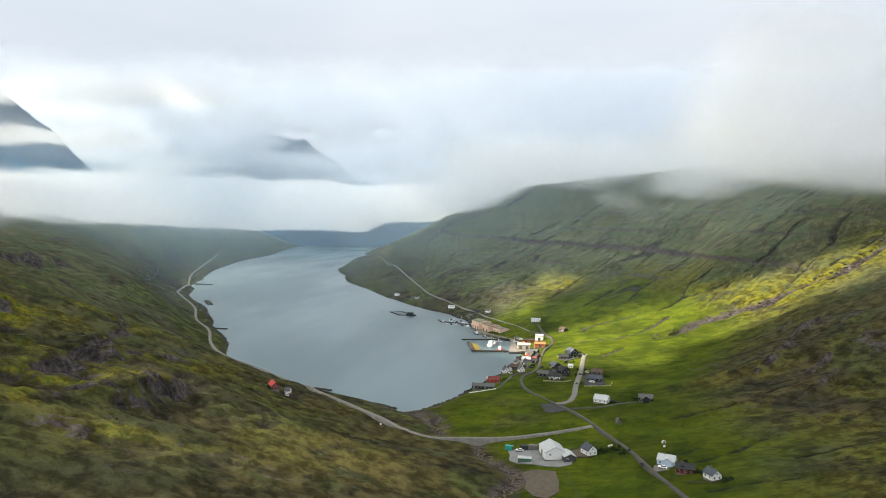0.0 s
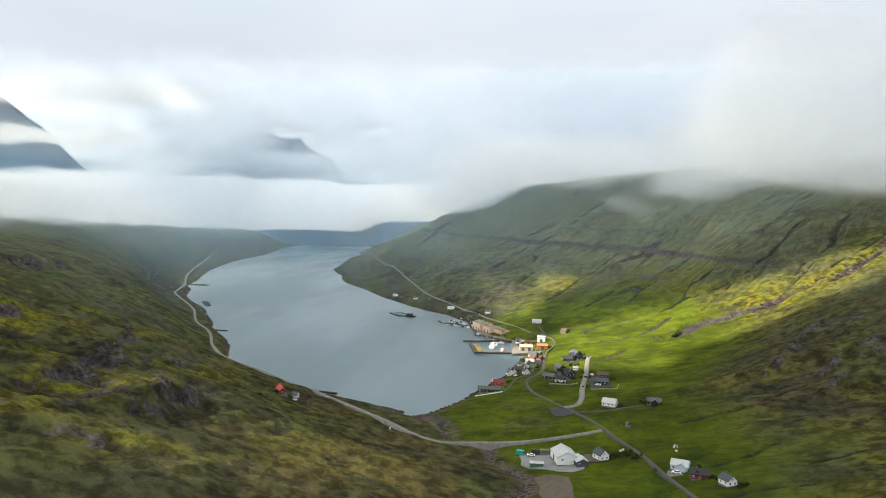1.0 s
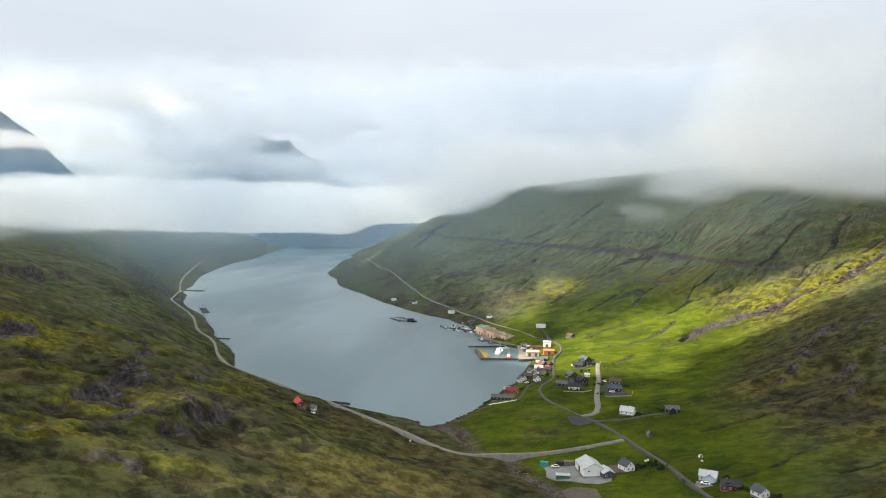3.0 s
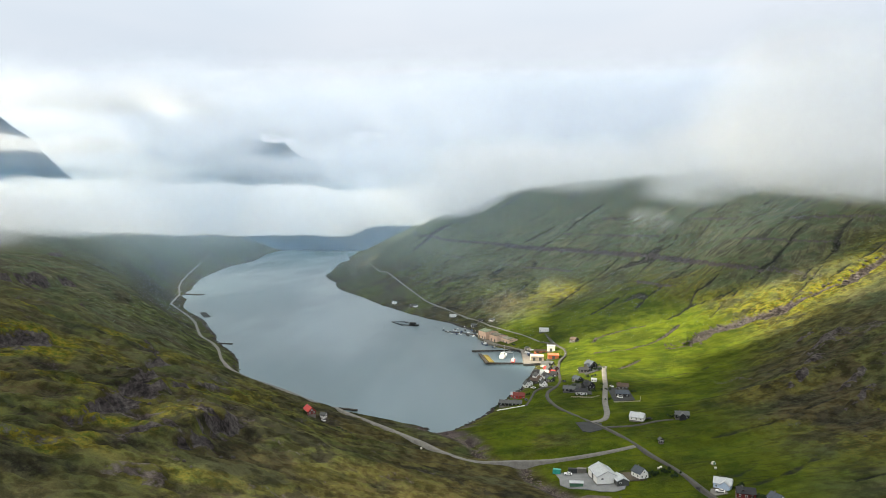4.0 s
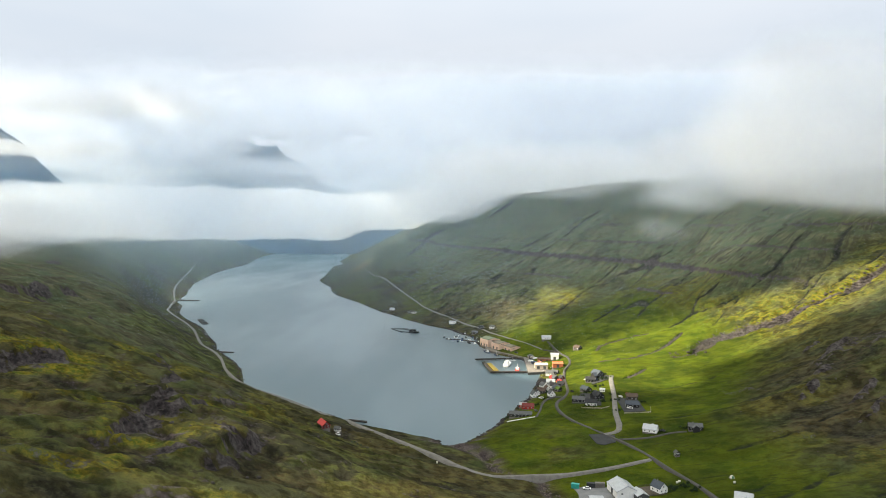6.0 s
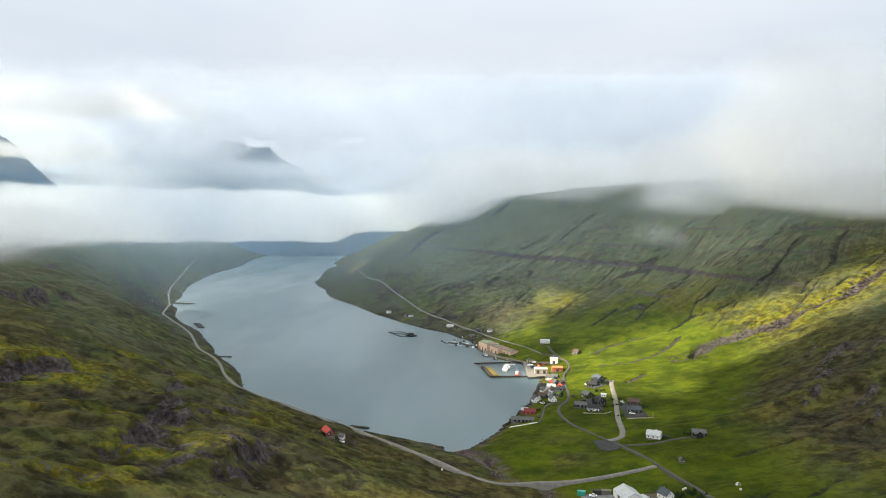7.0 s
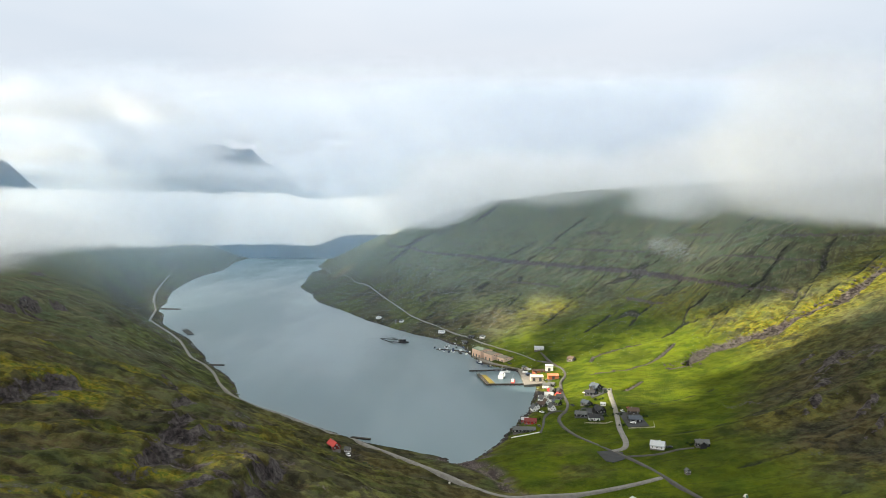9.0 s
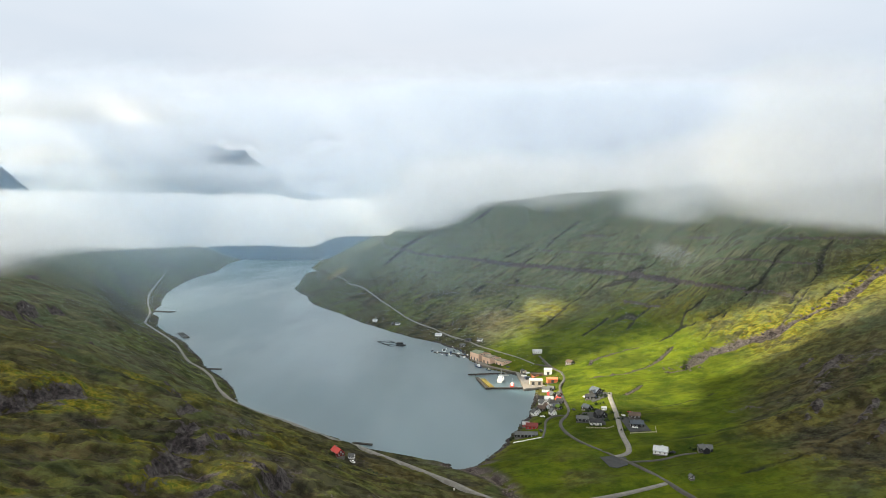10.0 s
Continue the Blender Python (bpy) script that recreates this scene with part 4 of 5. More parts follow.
# ---- roads ----
FAR_ROAD = [(-1315, 4404), (-1200, 3907), (-1085, 3383), (-1028, 3042), (-984, 2836), (-919, 2567), (-835, 2253), (-762, 1979), (-706, 1788), (-640, 1590), (-575, 1420), (-520, 1233), (-468, 1130), (-421, 1050), (-394, 997), (-357, 901), (-334, 848), (-308, 809), (-289, 769), (-264, 701), (-238, 650), (-205, 600), (-168, 560), (-140, 525), (-118, 490), (-100, 470), (-83, 457), (-66, 440), (-56, 431), (-46, 412), (-36, 402), (-27, 398), (-15, 403), (-4, 408), (8, 406), (21, 408), (38, 411), (55, 414), (66, 417)]
VILLAGE_ROAD = [(87.9, 246.2), (83.8, 297), (80.7, 331), (78.4, 368.4), (71.5, 397), (66, 426.1), (58.4, 452.5), (50.6, 467.1), (40.2, 493.5), (34.4, 515.2), (32.5, 544.5), (35.4, 568.6), (46.1, 584.4), (52.7, 608.3), (58.6, 660.9), (67.6, 716.2),
                (78.5, 737.1), (81, 763.2), (73.6, 808.6), (61.8, 821)]
POINT_ROAD = [(61.8, 822), (33, 898), (3, 1012), (-36, 1100), (-59, 1157), (-84, 1226), (-109, 1322), (-151, 1515), (-170, 1597), (-204, 1760), (-246, 1960), (-278, 2110)]
strip("road", FAR_ROAD, 2.8, GRAVEL, "pale worn road winding along the fjord shore", 0.35)
strip("road", POINT_ROAD, 1.5, GRAVEL, "pale road climbing the slope above the far shore", 0.32)
strip("road", VILLAGE_ROAD, 2.1, ROAD, "grey asphalt road through the village")
strip("road", [(50.6, 467.1), (60.6, 469.5), (65.5, 487.6), (70.7, 519.8), (83, 575.5), (93, 628), (96.6, 639.3)], 3.6, GRAVEL, "pale gravel side road between houses", 0.36)
strip("path", [(46.1, 584.4), (37.3, 596.8), (27.5, 583.9), (20.4, 548.7), (14.6, 529.7)], 1.5, ROAD, "narrow gravel lane to the shore houses", 0.34)
strip("path", [(56.5, 456.8), (76.4, 454), (91.3, 458.8), (103, 456)], 1.4, ROAD, "narrow track to scattered houses", 0.34)
strip("path", [(81, 763.2), (76, 787.2), (71.9, 835.5), (69.3, 844.4)], 1.6, ROAD, "gravel drive up to a white house", 0.34)
pad("yard", [(15.8, 387.5), (23.6, 388.8), (31.4, 386.1), (35.4, 380), (46.1, 376.5), (49.1, 368.7), (46.3, 359.2), (40.5, 356.8), (33.6, 359.2), (26.7, 363.6), (19.9, 366.2), (15.9, 372.3), (16.8, 379.7)], YARD, "grey hardstanding round the farm hall")
pad("yard", [(40.6, 468.6), (49.6, 468.1), (56.6, 464.2), (54.4, 452.4), (46.4, 448.9), (42.4, 452)], DARK_PAD, "dark asphalt parking place beside the road")
pad("yard", [(20.9, 354.7), (26.8, 356.1), (33.7, 353.5), (37.6, 351.3), (37.4, 335.8), (35.4, 319.6), (29.5, 312.2), (23.7, 316.7), (20.8, 329.1), (22.9, 341.4)], SOIL, "bare brown soil beside the river")
pad("yard", [(49, 380.2), (57.8, 379.7), (57.9, 367.3), (49.1, 368.7)], SOIL, "brown vegetable plot inside a fence")
pad("yard", [(77.9, 522.4), (92.9, 520.8), (96.6, 558.4), (81.3, 563)], DARK_PAD, "dark yard between houses")
pad("yard", [(46.1, 554.8), (65.4, 542.1), (72.8, 574), (58.7, 586.5)], DARK_PAD, "dark asphalt between houses")
pad("yard", [(74.1, 614.3), (94.9, 630.6), (93.6, 644.1), (77.6, 639.8)], DARK_PAD, "parking place at the end of the side road")
pad("yard", [(79.8, 336.3), (88.5, 336.7), (89.9, 344.7), (84.2, 347.1)], GRAVEL, "pale gravel drive")
pad("quay", [(-4, 915), (5, 853), (18, 839), (26, 828), (39, 810), (36, 761), (33, 723), (43, 726), (61, 735), (70, 761), (70, 793), (65, 828), (54, 862), (46, 921), (43, 968), (9, 998)],
    CONCRETE, "pale concrete quay and apron at the harbour", 0.0, 3.0, 2.4, "quay")


# ---- houses near the head of the valley ----
house(90, 346.9, 62, 7.6, 10.5, 3.2, 2.4, PALE_BLUE, ROOF_PALE, "pale blue house with a light metal roof", wing=(-1.5, -1.5, 6.0, 9.0, 3.0, 2.0))
house(93.1, 328.3, 75, 7.4, 10.5, 3.0, 2.2, DARK_RED, ROOF_BLACK, "dark red house with a black roof and white base", wing=(1.5, 1.5, 6.0, 8.0, 2.6, 1.8))
house(100.2, 313, 20, 6.4, 8.0, 3.0, 2.4, WHITE, ROOF_SLATE, "small white house with a slate-grey roof")
house(56.9, 372.2, 25, 7.0, 9.0, 3.4, 2.9, WHITE, ROOF_SLATE, "white house with a dark roof beside a fenced plot")
house(79.6, 464.4, 60, 8.0, 11.5, 3.0, 2.8, WHITE, ROOF_PALE, "white house with a pale roof and dark porch", wing=(3.5, 0, 6.0, 8.0, 2.6, 2.2))
house(105.9, 457.7, 80, 7.0, 11.0, 2.8, 2.0, BLACK, ROOF_GREY, "low dark house with a grey roof on the meadow", wing=(-4, 0, 5.0, 6.0, 2.6, 1.8))
house(81, 417.6, 10, 3.2, 3.6, 2.4, 1.2, TIMBER, ROOF_GREY, "small grey shed standing alone in the meadow", name="shed", chimney=False)
hall(38.5, 374.5, 6, 14.5, 20, 4.4, 3.2, WHITE, ROOF_PALE, "white farm hall with a pale ribbed metal roof", doors=1)
hall(45.6, 367.5, 8, 8.0, 12, 3.0, 1.6, ROOF_GREY, ROOF_PALE, "lower grey side hall with a pale metal roof", doors=1)
hall(23.7, 368.6, 86, 4.2, 8.8, 2.4, 0.6, GREEN, ROOF_PALE, "low green shed with a white roof", name="shed", doors=0)
house(86.9, 535.6, 80, 8.0, 12.5, 3.0, 2.4, BLACK, ROOF_SLATE, "black house with a blue-grey roof in a row", group="village houses")
house(92.5, 558.1, 80, 8.0, 11.0, 3.0, 2.4, TIMBER, ROOF_BROWN, "grey timber house with a brown roof", group="village houses")
house(58.3, 544.6, 82, 7.2, 11.0, 3.0, 2.6, WHITE, ROOF_BLACK, "white house with a black roof above the bay", group="village houses")
house(67.9, 565.4, 20, 8.0, 12.0, 3.2, 3.0, BLACK, ROOF_BLACK, "black tarred house with a black roof", group="village houses", wing=(-3, -1, 6.5, 9.0, 3.0, 2.6))
house(51.6, 558, 70, 7.5, 12.0, 2.8, 2.2, BLACK, ROOF_GREY, "low black house with a grey roof", group="village houses")
house(63.7, 591.8, 30, 7.0, 10.0, 3.0, 2.4, BLACK, ROOF_SLATE, "dark house with a blue-grey roof", group="village houses")
house(75.7, 583.7, 70, 3.4, 5.0, 2.4, 1.2, WHITE, ROOF_PALE, "small white garage beside the side road", name="garage", chimney=False)
house(83.8, 639.3, 25, 9.0, 13.0, 4.6, 3.2, BLACK, ROOF_SLATE, "tall dark house with a slate-blue gable roof", group="village houses", wing=(-3, -3, 7.0, 11.0, 3.4, 2.6))
house(75.4, 627.6, 80, 7.0, 11.0, 3.0, 2.2, BLACK, ROOF_BLACK, "dark house below the end of the side road", group="village houses")
house(94.5, 786.3, 40, 8.0, 10.0, 3.0, 2.6, TIMBER, ROOF_BROWN, "brown-roofed farmhouse above the harbour")
house(70, 849.4, 85, 8.0, 14.0, 3.4, 2.0, WHITE, ROOF_PALE, "long white house on the slope above the quay")

# ---- shore cluster ----
house(4.9, 543.5, 84, 7.5, 22.0, 2.8, 2.0, BLACK, ROOF_GREY, "long low dark boathouse with a white base at the shore", name="boathouse", chimney=False, group="shore houses")
pad("sea_wall", [(-6, 534), (6, 533.2), (16, 533), (16, 534.2), (6, 534.4), (-6, 535.2)], WHITE, "low white sea wall before the boathouse", 0.45, 1.0, category="wall")
house(13.6, 567.3, 80, 7.0, 12.0, 3.0, 2.4, RED, DARK_RED, "red boathouse with a dark red roof", name="boathouse", group="shore houses", chimney=False)
house(10.9, 578.6, 80, 5.0, 7.0, 3.0, 1.8, RED, ROOF_PALE, "small red shed with a pale roof", name="shed", group="shore houses", chimney=False)
house(24.9, 616.7, 10, 6.4, 9.0, 3.2, 3.4, WHITE, ROOF_GREY, "white gabled house facing the bay", group="shore houses")
house(37.2, 601.4, 8, 6.6, 9.0, 3.2, 3.4, WHITE, ROOF_GREY, "white gabled house with a steep grey roof", group="shore houses")
house(32.7, 627.5, 70, 6.6, 9.0, 3.4, 2.4, TIMBER, ROOF_BROWN, "weathered brown house among the shore houses", group="shore houses")
house(36.8, 644.1, 20, 6.6, 9.0, 4.6, 2.8, WHITE, ROOF_GREY, "tall white house with a grey roof", group="shore houses")
house(45.2, 635.6, 75, 6.4, 9.0, 3.4, 2.6, WHITE, ROOF_BLACK, "white house with a black roof", group="shore houses")
house(52, 645.6, 25, 5.6, 8.0, 3.2, 2.4, YELLOW, RED, "yellow house with a red roof", group="shore houses")
house(45.5, 658.1, 75, 6.6, 10.0, 3.4, 2.6, WHITE, ROOF_PALE, "white house with a pale roof", group="shore houses")
house(51.1, 671.9, 20, 7.6, 11.0, 3.8, 2.8, TIMBER, ROOF_GREY, "grey timber house above the shingle", group="shore houses")
house(46, 618.6, 25, 5.0, 7.0, 2.8, 2.0, BLACK, ROOF_TURF, "small black house with a turf roof", group="shore houses", chimney=False)

house(40.1, 667.5, 78, 5.6, 7.5, 3.0, 2.8, WHITE, ROOF_BLACK, "white cottage with a black roof close to the shore", group="shore houses")
house(44.1, 644.1, 12, 5.6, 7.0, 3.2, 3.0, WHITE, ROOF_GREY, "white gabled cottage with a dark grey roof", group="shore houses")
house(51.4, 639.8, 70, 5.4, 7.5, 3.0, 2.6, BLACK, ROOF_BLACK, "black tarred cottage above the lane", group="shore houses")
house(38.1, 632.9, 15, 5.2, 7.0, 3.0, 2.8, WHITE, ROOF_BROWN, "white cottage with a brown roof", group="shore houses")
house(44.7, 623.2, 80, 5.6, 7.5, 3.0, 2.6, TIMBER, ROOF_SLATE, "grey timber cottage with a slate roof", group="shore houses")
house(49.9, 672.3, 75, 6.0, 8.0, 3.2, 2.6, WHITE, RED, "white cottage with a red roof among the shore houses", group="shore houses")
house(56.7, 666.7, 20, 5.4, 7.0, 3.0, 2.6, DARK_RED, ROOF_BLACK, "dark red cottage beside the village road", group="shore houses")
house(28.5, 623.6, 10, 5.0, 6.5, 2.8, 2.6, WHITE, ROOF_BLACK, "small white boathouse with a steep black roof", group="shore houses")
house(52.3, 705.9, 70, 7.0, 10.0, 3.6, 2.4, WHITE, ROOF_GREY, "white store with a grey roof below the quay", group="shore houses")

# ---- harbour ----
hall(7, 893, 24, 22, 28, 10.5, 2.2, PEACH, ROOF_MOSS, "large peach-coloured fish plant with a grey roof", name="factory", base=2.4, doors=3, group="fish plant")
hall(18, 869, 24, 20, 24, 9.0, 2.0, PEACH, ROOF_PLANT, "peach-coloured fish plant with a grey roof and doors", name="factory", base=2.4, doors=2, group="fish plant")
hall(30, 852, 24, 17, 22, 7.0, 1.6, PEACH, ROOF_PLANT, "lower peach-coloured fish plant store with a grey-brown roof", name="factory", base=2.4, doors=2, group="fish plant")
hall(49, 744, 88, 11, 17, 5.4, 1.6, CREAM, CREAM, "cream quayside warehouse with a low roof", name="warehouse", base=2.4, doors=2, group="quay sheds")
hall(65.3, 740.5, 88, 9, 14, 4.8, 1.8, ORANGE, ORANGE, "bright orange shed on the quay", name="warehouse", doors=1, group="quay sheds")
hall(57, 780, 88, 9, 17, 4.6, 1.4, RUST, ROOF_BROWN, "rust-brown shed on the quay", name="warehouse", base=2.4, doors=2, group="quay sheds")
hall(67.8, 774.1, 80, 9, 11, 6.6, 1.2, WHITE, ROOF_PALE, "white and pale green quayside building", name="warehouse", doors=1, group="quay sheds")
hall(46, 802, 24, 6, 9, 4.0, 1.2, CREAM, ROOF_GREY, "small cream store on the quay", name="warehouse", base=2.4, doors=1, group="quay sheds")
house(57.3, 707.3, 60, 6.4, 9.0, 3.2, 2.0, BLACK, ROOF_GREY, "dark shed at the foot of the quay", name="shed", chimney=False)


def pier(points, width, mat, label, top=1.5):
    """A straight-sided pier with piles and a coping."""
    ob = thing("pier", pose(*points[0], 0), label, "pier")
    ox, oy = points[0]
    for (ax, ay), (bx, by) in zip(points, points[1:]):
        l, turn = math.hypot(bx - ax, by - ay), math.atan2(by - ay, bx - ax)
        m = Matrix.Translation((ax - ox, ay - oy, 0)) @ Matrix.Rotation(turn, 4, "Z")
        d = box(-width / 2, l + width / 2, -width / 2, width / 2, top - 0.9, top, 0.08)
        d.transform(m)
        part("deck", d, mat, ob)
        for side in (-1, 1):
            c = box(-width / 2, l + width / 2, side * width / 2 - 0.25, side * width / 2 + 0.25, top, top + 0.35, 0.05)
            c.transform(m)
            part("coping", c, TIMBER, ob)
        for k in range(int(l / 5) + 1):
            for side in (-1, 1):
                b = bmesh.new()
                bmesh.ops.create_cone(b, cap_ends=True, segments=8, radius1=0.25, radius2=0.25, depth=5, matrix=Matrix.Translation((k * 5, side * (width / 2 - 0.3), top - 3.2)))
                b.transform(m)
                part("pile", b, TIMBER, ob)
    return ob


pier([(42, 814), (27, 811), (-15, 804)], 2.0, TIMBER, "narrow dark pier north of the harbour basin")
pier([(44, 731), (20, 730), (-3, 730), (-8, 785)], 2.8, TIMBER, "dark breakwater pier closing the harbour basin", 1.7)
part_deck = pad("pier_apron", [(0, 735), (5, 736), (0, 780), (-5, 780)], DECK_OCHRE, "ochre lichen-covered inner arm of the breakwater", 0.0, 2.0, 1.5, "pier")
pier([(-4, 930), (-22, 950), (-46, 962)], 2.4, TIMBER, "floating jetty of the small-boat harbour", 0.7)
pier([(-297, 843), (-318, 847)], 2.5, TIMBER, "short jetty on the far shore", 1.0)
pier([(-596, 1478), (-552, 1464)], 15.0, STONE, "broad low stone jetty on the far shore", 1.2)
pier([(-124, 544), (-111, 539)], 1.8, STONE, "short dark timber slipway", 0.8)


def boat(x, y, turn, length, hull, cabin, label, name="boat", masts=1, group=""):
    """A decked boat: sheer hull, wheelhouse, mast."""
    ob = thing(name, pose(x, y, 0, 0, 0, turn), label, "boat", group)
    bm = bmesh.new()
    w, rings = length * 0.27, []
    for k in range(9):
        t = k / 8
        half = w / 2 * (1 - max(0, (t - 0.55) / 0.45) ** 2.2) * (0.82 + 0.18 * min(1, t * 4))
        sheer = length * (0.085 + 0.07 * max(0, t - 0.5) ** 1.5)
        yy = -length / 2 + length * t
        half = max(half, 0.04)
        rings.append([bm.verts.new(p) for p in ((-half, yy, sheer), (-half * 0.75, yy, -0.2), (0, yy, -0.6), (half * 0.75, yy, -0.2), (half, yy, sheer), (half * 0.9, yy, sheer - 0.35), (-half * 0.9, yy, sheer - 0.35))])
    for a, b in zip(rings, rings[1:]):
        for j in range(7):
            bm.faces.new((a[j], a[(j + 1) % 7], b[(j + 1) % 7], b[j]))
    bm.faces.new(rings[0])
    bm.faces.new(rings[-1][::-1])
    part("hull", bm, hull, ob)
    d = length * 0.08
    c = part("wheelhouse", box(-w * 0.3, w * 0.3, -length * 0.3, -length * 0.05, d - 0.4, d + length * 0.13, 0.12), cabin, ob)
    part("window", box(-w * 0.31, w * 0.31, -length * 0.28, -length * 0.04, d + length * 0.07, d + length * 0.11), GLASS, c)
    for k in range(masts):
        m = bmesh.new()
        bmesh.ops.create_cone(m, cap_ends=True, segments=6, radius1=0.09 + length * 0.003, radius2=0.05, depth=length * 0.4, matrix=Matrix.Translation((0, -length * 0.1 + k * length * 0.35, d + length * 0.19)))
        part("mast", m, WHITE, ob)
    return ob


boat(17, 776, -14, 26, WHITE, WHITE, "white fishing vessel moored in the basin", "fishing_vessel", 2)
boat(25, 748, -10, 17, HULL_RED, WHITE, "red and white fishing vessel in the basin", "fishing_vessel", 2)
boat(24, 802, 80, 11, WHITE, WHITE, "small white workboat at the pier")
boat(0, 858, 20, 16, HULL_BLUE, WHITE, "dark blue fishing boat at the quay", "fishing_vessel", 2)
boat(10, 836, 25, 10, HULL_BLUE, CREAM, "small dark boat at the quay")
berths = [(-49, 975, 9.5, HULL_BLUE), (-43, 959, 11.0, BLACK), (-38, 949, 10.0, WHITE), (-34, 976, 13.0, WHITE), (-29, 987, 9.0, HULL_BLUE), (-25, 960, 12.0, BLACK), (-20, 976, 9.5, BLACK), (-16, 950, 11.0, WHITE), (-10, 977, 10.0, HULL_BLUE), (-7, 950, 13.0, HULL_BLUE), (-20, 1010, 9.0, BLACK), (-27, 944, 12.0, WHITE), (-12, 1005, 9.5, WHITE), (-5, 935, 11.0, HULL_BLUE), (-32, 939, 10.0, BLACK), (-18, 930, 13.0, BLACK), (-10, 925, 9.0, WHITE)]
for k, (bx, by, bl, bh) in enumerate(berths):
    boat(bx, by, -15 + 9 * (k % 4), bl, bh, (ROOF_GREY, WHITE, HULL_BLUE)[k % 3], {WHITE: "white motor boat at the floating jetty", BLACK: "black motor boat at the floating jetty"}.get(bh, "dark blue motor boat at the floating jetty"), masts=k % 3 == 0, group="small boats")


def fish_farm(x, y, turn):
    """Square net pens in a row, their narrow walkways floating on drums."""
    ob = thing("fish_pen", pose(x, y, 0, 0, 0, turn), "dark square fish pens with floating walkways", "fish farm")
    wide, long, cells, w = 20.0, 49.0, 3, 1.5
    for k in range(cells + 1):
        at = k * (long - w) / cells
        part("walkway", box(at, at + w, 0, wide, 0.05, 0.6, 0.05), NET, ob)
    for k in range(cells):
        a0, a1 = k * (long - w) / cells + w, (k + 1) * (long - w) / cells
        for y0 in (0, wide - w):
            part("walkway", box(a0, a1, y0, y0 + w, 0.05, 0.6, 0.05), NET, ob)
        rail = bmesh.new()
        for q in range(5):
            for y0 in (0.15, wide - 0.25):
                add_box(rail, a0 + q * (a1 - a0) / 4 - 0.06, a0 + q * (a1 - a0) / 4 + 0.06, y0, y0 + 0.1, 0.6, 1.6)
        for y0 in (0.15, wide - 0.25):
            add_box(rail, a0, a1, y0, y0 + 0.1, 1.5, 1.62)
        part("railing", rail, NET, ob)
    return ob


fish_farm(-127, 1061, -66)
barge = thing("feed_barge", pose(-92, 1022, 0, 0, 0, -30), "dark feed barge moored beside the fish pens", "barge")
part("hull", box(-6, 6, -4.5, 4.5, -0.8, 1.8, 0.3), BLACK, barge)
cab = part("cabin", box(-4.5, 2, -3.2, 3.2, 1.8, 4.6, 0.15), NET, barge)
part("window", box(-4.6, 2.1, -2.5, 2.5, 3.2, 4.1), GLASS, cab)
part("roof", box(-4.8, 2.3, -3.5, 3.5, 4.6, 4.9, 0.05), ROOF_GREY, barge)
raft = thing("raft", pose(-424, 1125, 0, 0, 0, 25), "dark floating raft near the far shore", "raft")
part("deck", box(-4.5, 4.5, -30, 30, 0.1, 0.8, 0.1), NET, raft)
for ry in (-30, -10, 10, 30):
    part("cross_beam", box(-4.8, 4.8, ry - 0.4, ry + 0.4, 0.8, 1.3, 0.05), TIMBER, raft)
for rx in (-4.6, 4.6):
    part("railing", box(rx - 0.15, rx + 0.15, -30, 30, 0.8, 1.4, 0.05), TIMBER, raft)

# ---- scattered houses along the shores ----
for hx, hy, turn, hw, hl, wall, roof, lab in [
        (-138.2, 1269.1, 60, 7, 10, WHITE, ROOF_PALE, "white house close to the water"), (-97.9, 1200.8, 70, 7, 9, WHITE, ROOF_GREY, "white house below the shore road"),
        (-105.9, 1208.4, 20, 5, 6, TIMBER, ROOF_GREY, "small grey outhouse below the shore road"), (-35.9, 1076.8, 70, 7, 12, WHITE, ROOF_PALE, "white house with a pale roof above the shore"),
        (2.9, 1010.7, 60, 7, 10, BLACK, ROOF_BLACK, "black house above the small-boat harbour"), (16.9, 992.8, 60, 6, 9, WHITE, ROOF_GREY, "white house beside the shore road"),
        (-7.2, 991.5, 60, 6, 10, BLACK, ROOF_GREY, "dark boathouse by the floating jetty")]:
    house(hx, hy, turn, hw, hl, 3.0, 2.2, wall, roof, lab, chimney=False, group="shore road houses")
house(-126.3, 438.1, 28, 6.0, 13.0, 2.6, 2.4, DARK_RED, RED, "timber house with a bright red roof on the slope", chimney=True)
house(-118.3, 441.2, 70, 3.6, 4.4, 2.4, 1.4, WHITE, ROOF_GREY, "small white shed with a grey roof", name="shed", chimney=False)


# ---- vehicles, shrubs, fences, boulders ----
def wheel(parent, x, y, r=0.33, w=0.22):
    b = bmesh.new()
    bmesh.ops.create_cone(b, cap_ends=True, segments=12, radius1=r, radius2=r, depth=w, matrix=Matrix.Translation((x, y, r)) @ Matrix.Rotation(radians(90), 4, "Y"))
    t = part("wheel", b, BLACK, parent)
    c = bmesh.new()
    bmesh.ops.create_cone(c, cap_ends=True, segments=8, radius1=r * 0.55, radius2=r * 0.55, depth=w + 0.03, matrix=Matrix.Translation((x, y, r)) @ Matrix.Rotation(radians(90), 4, "Y"))
    part("rim", c, ROOF_GREY, t)


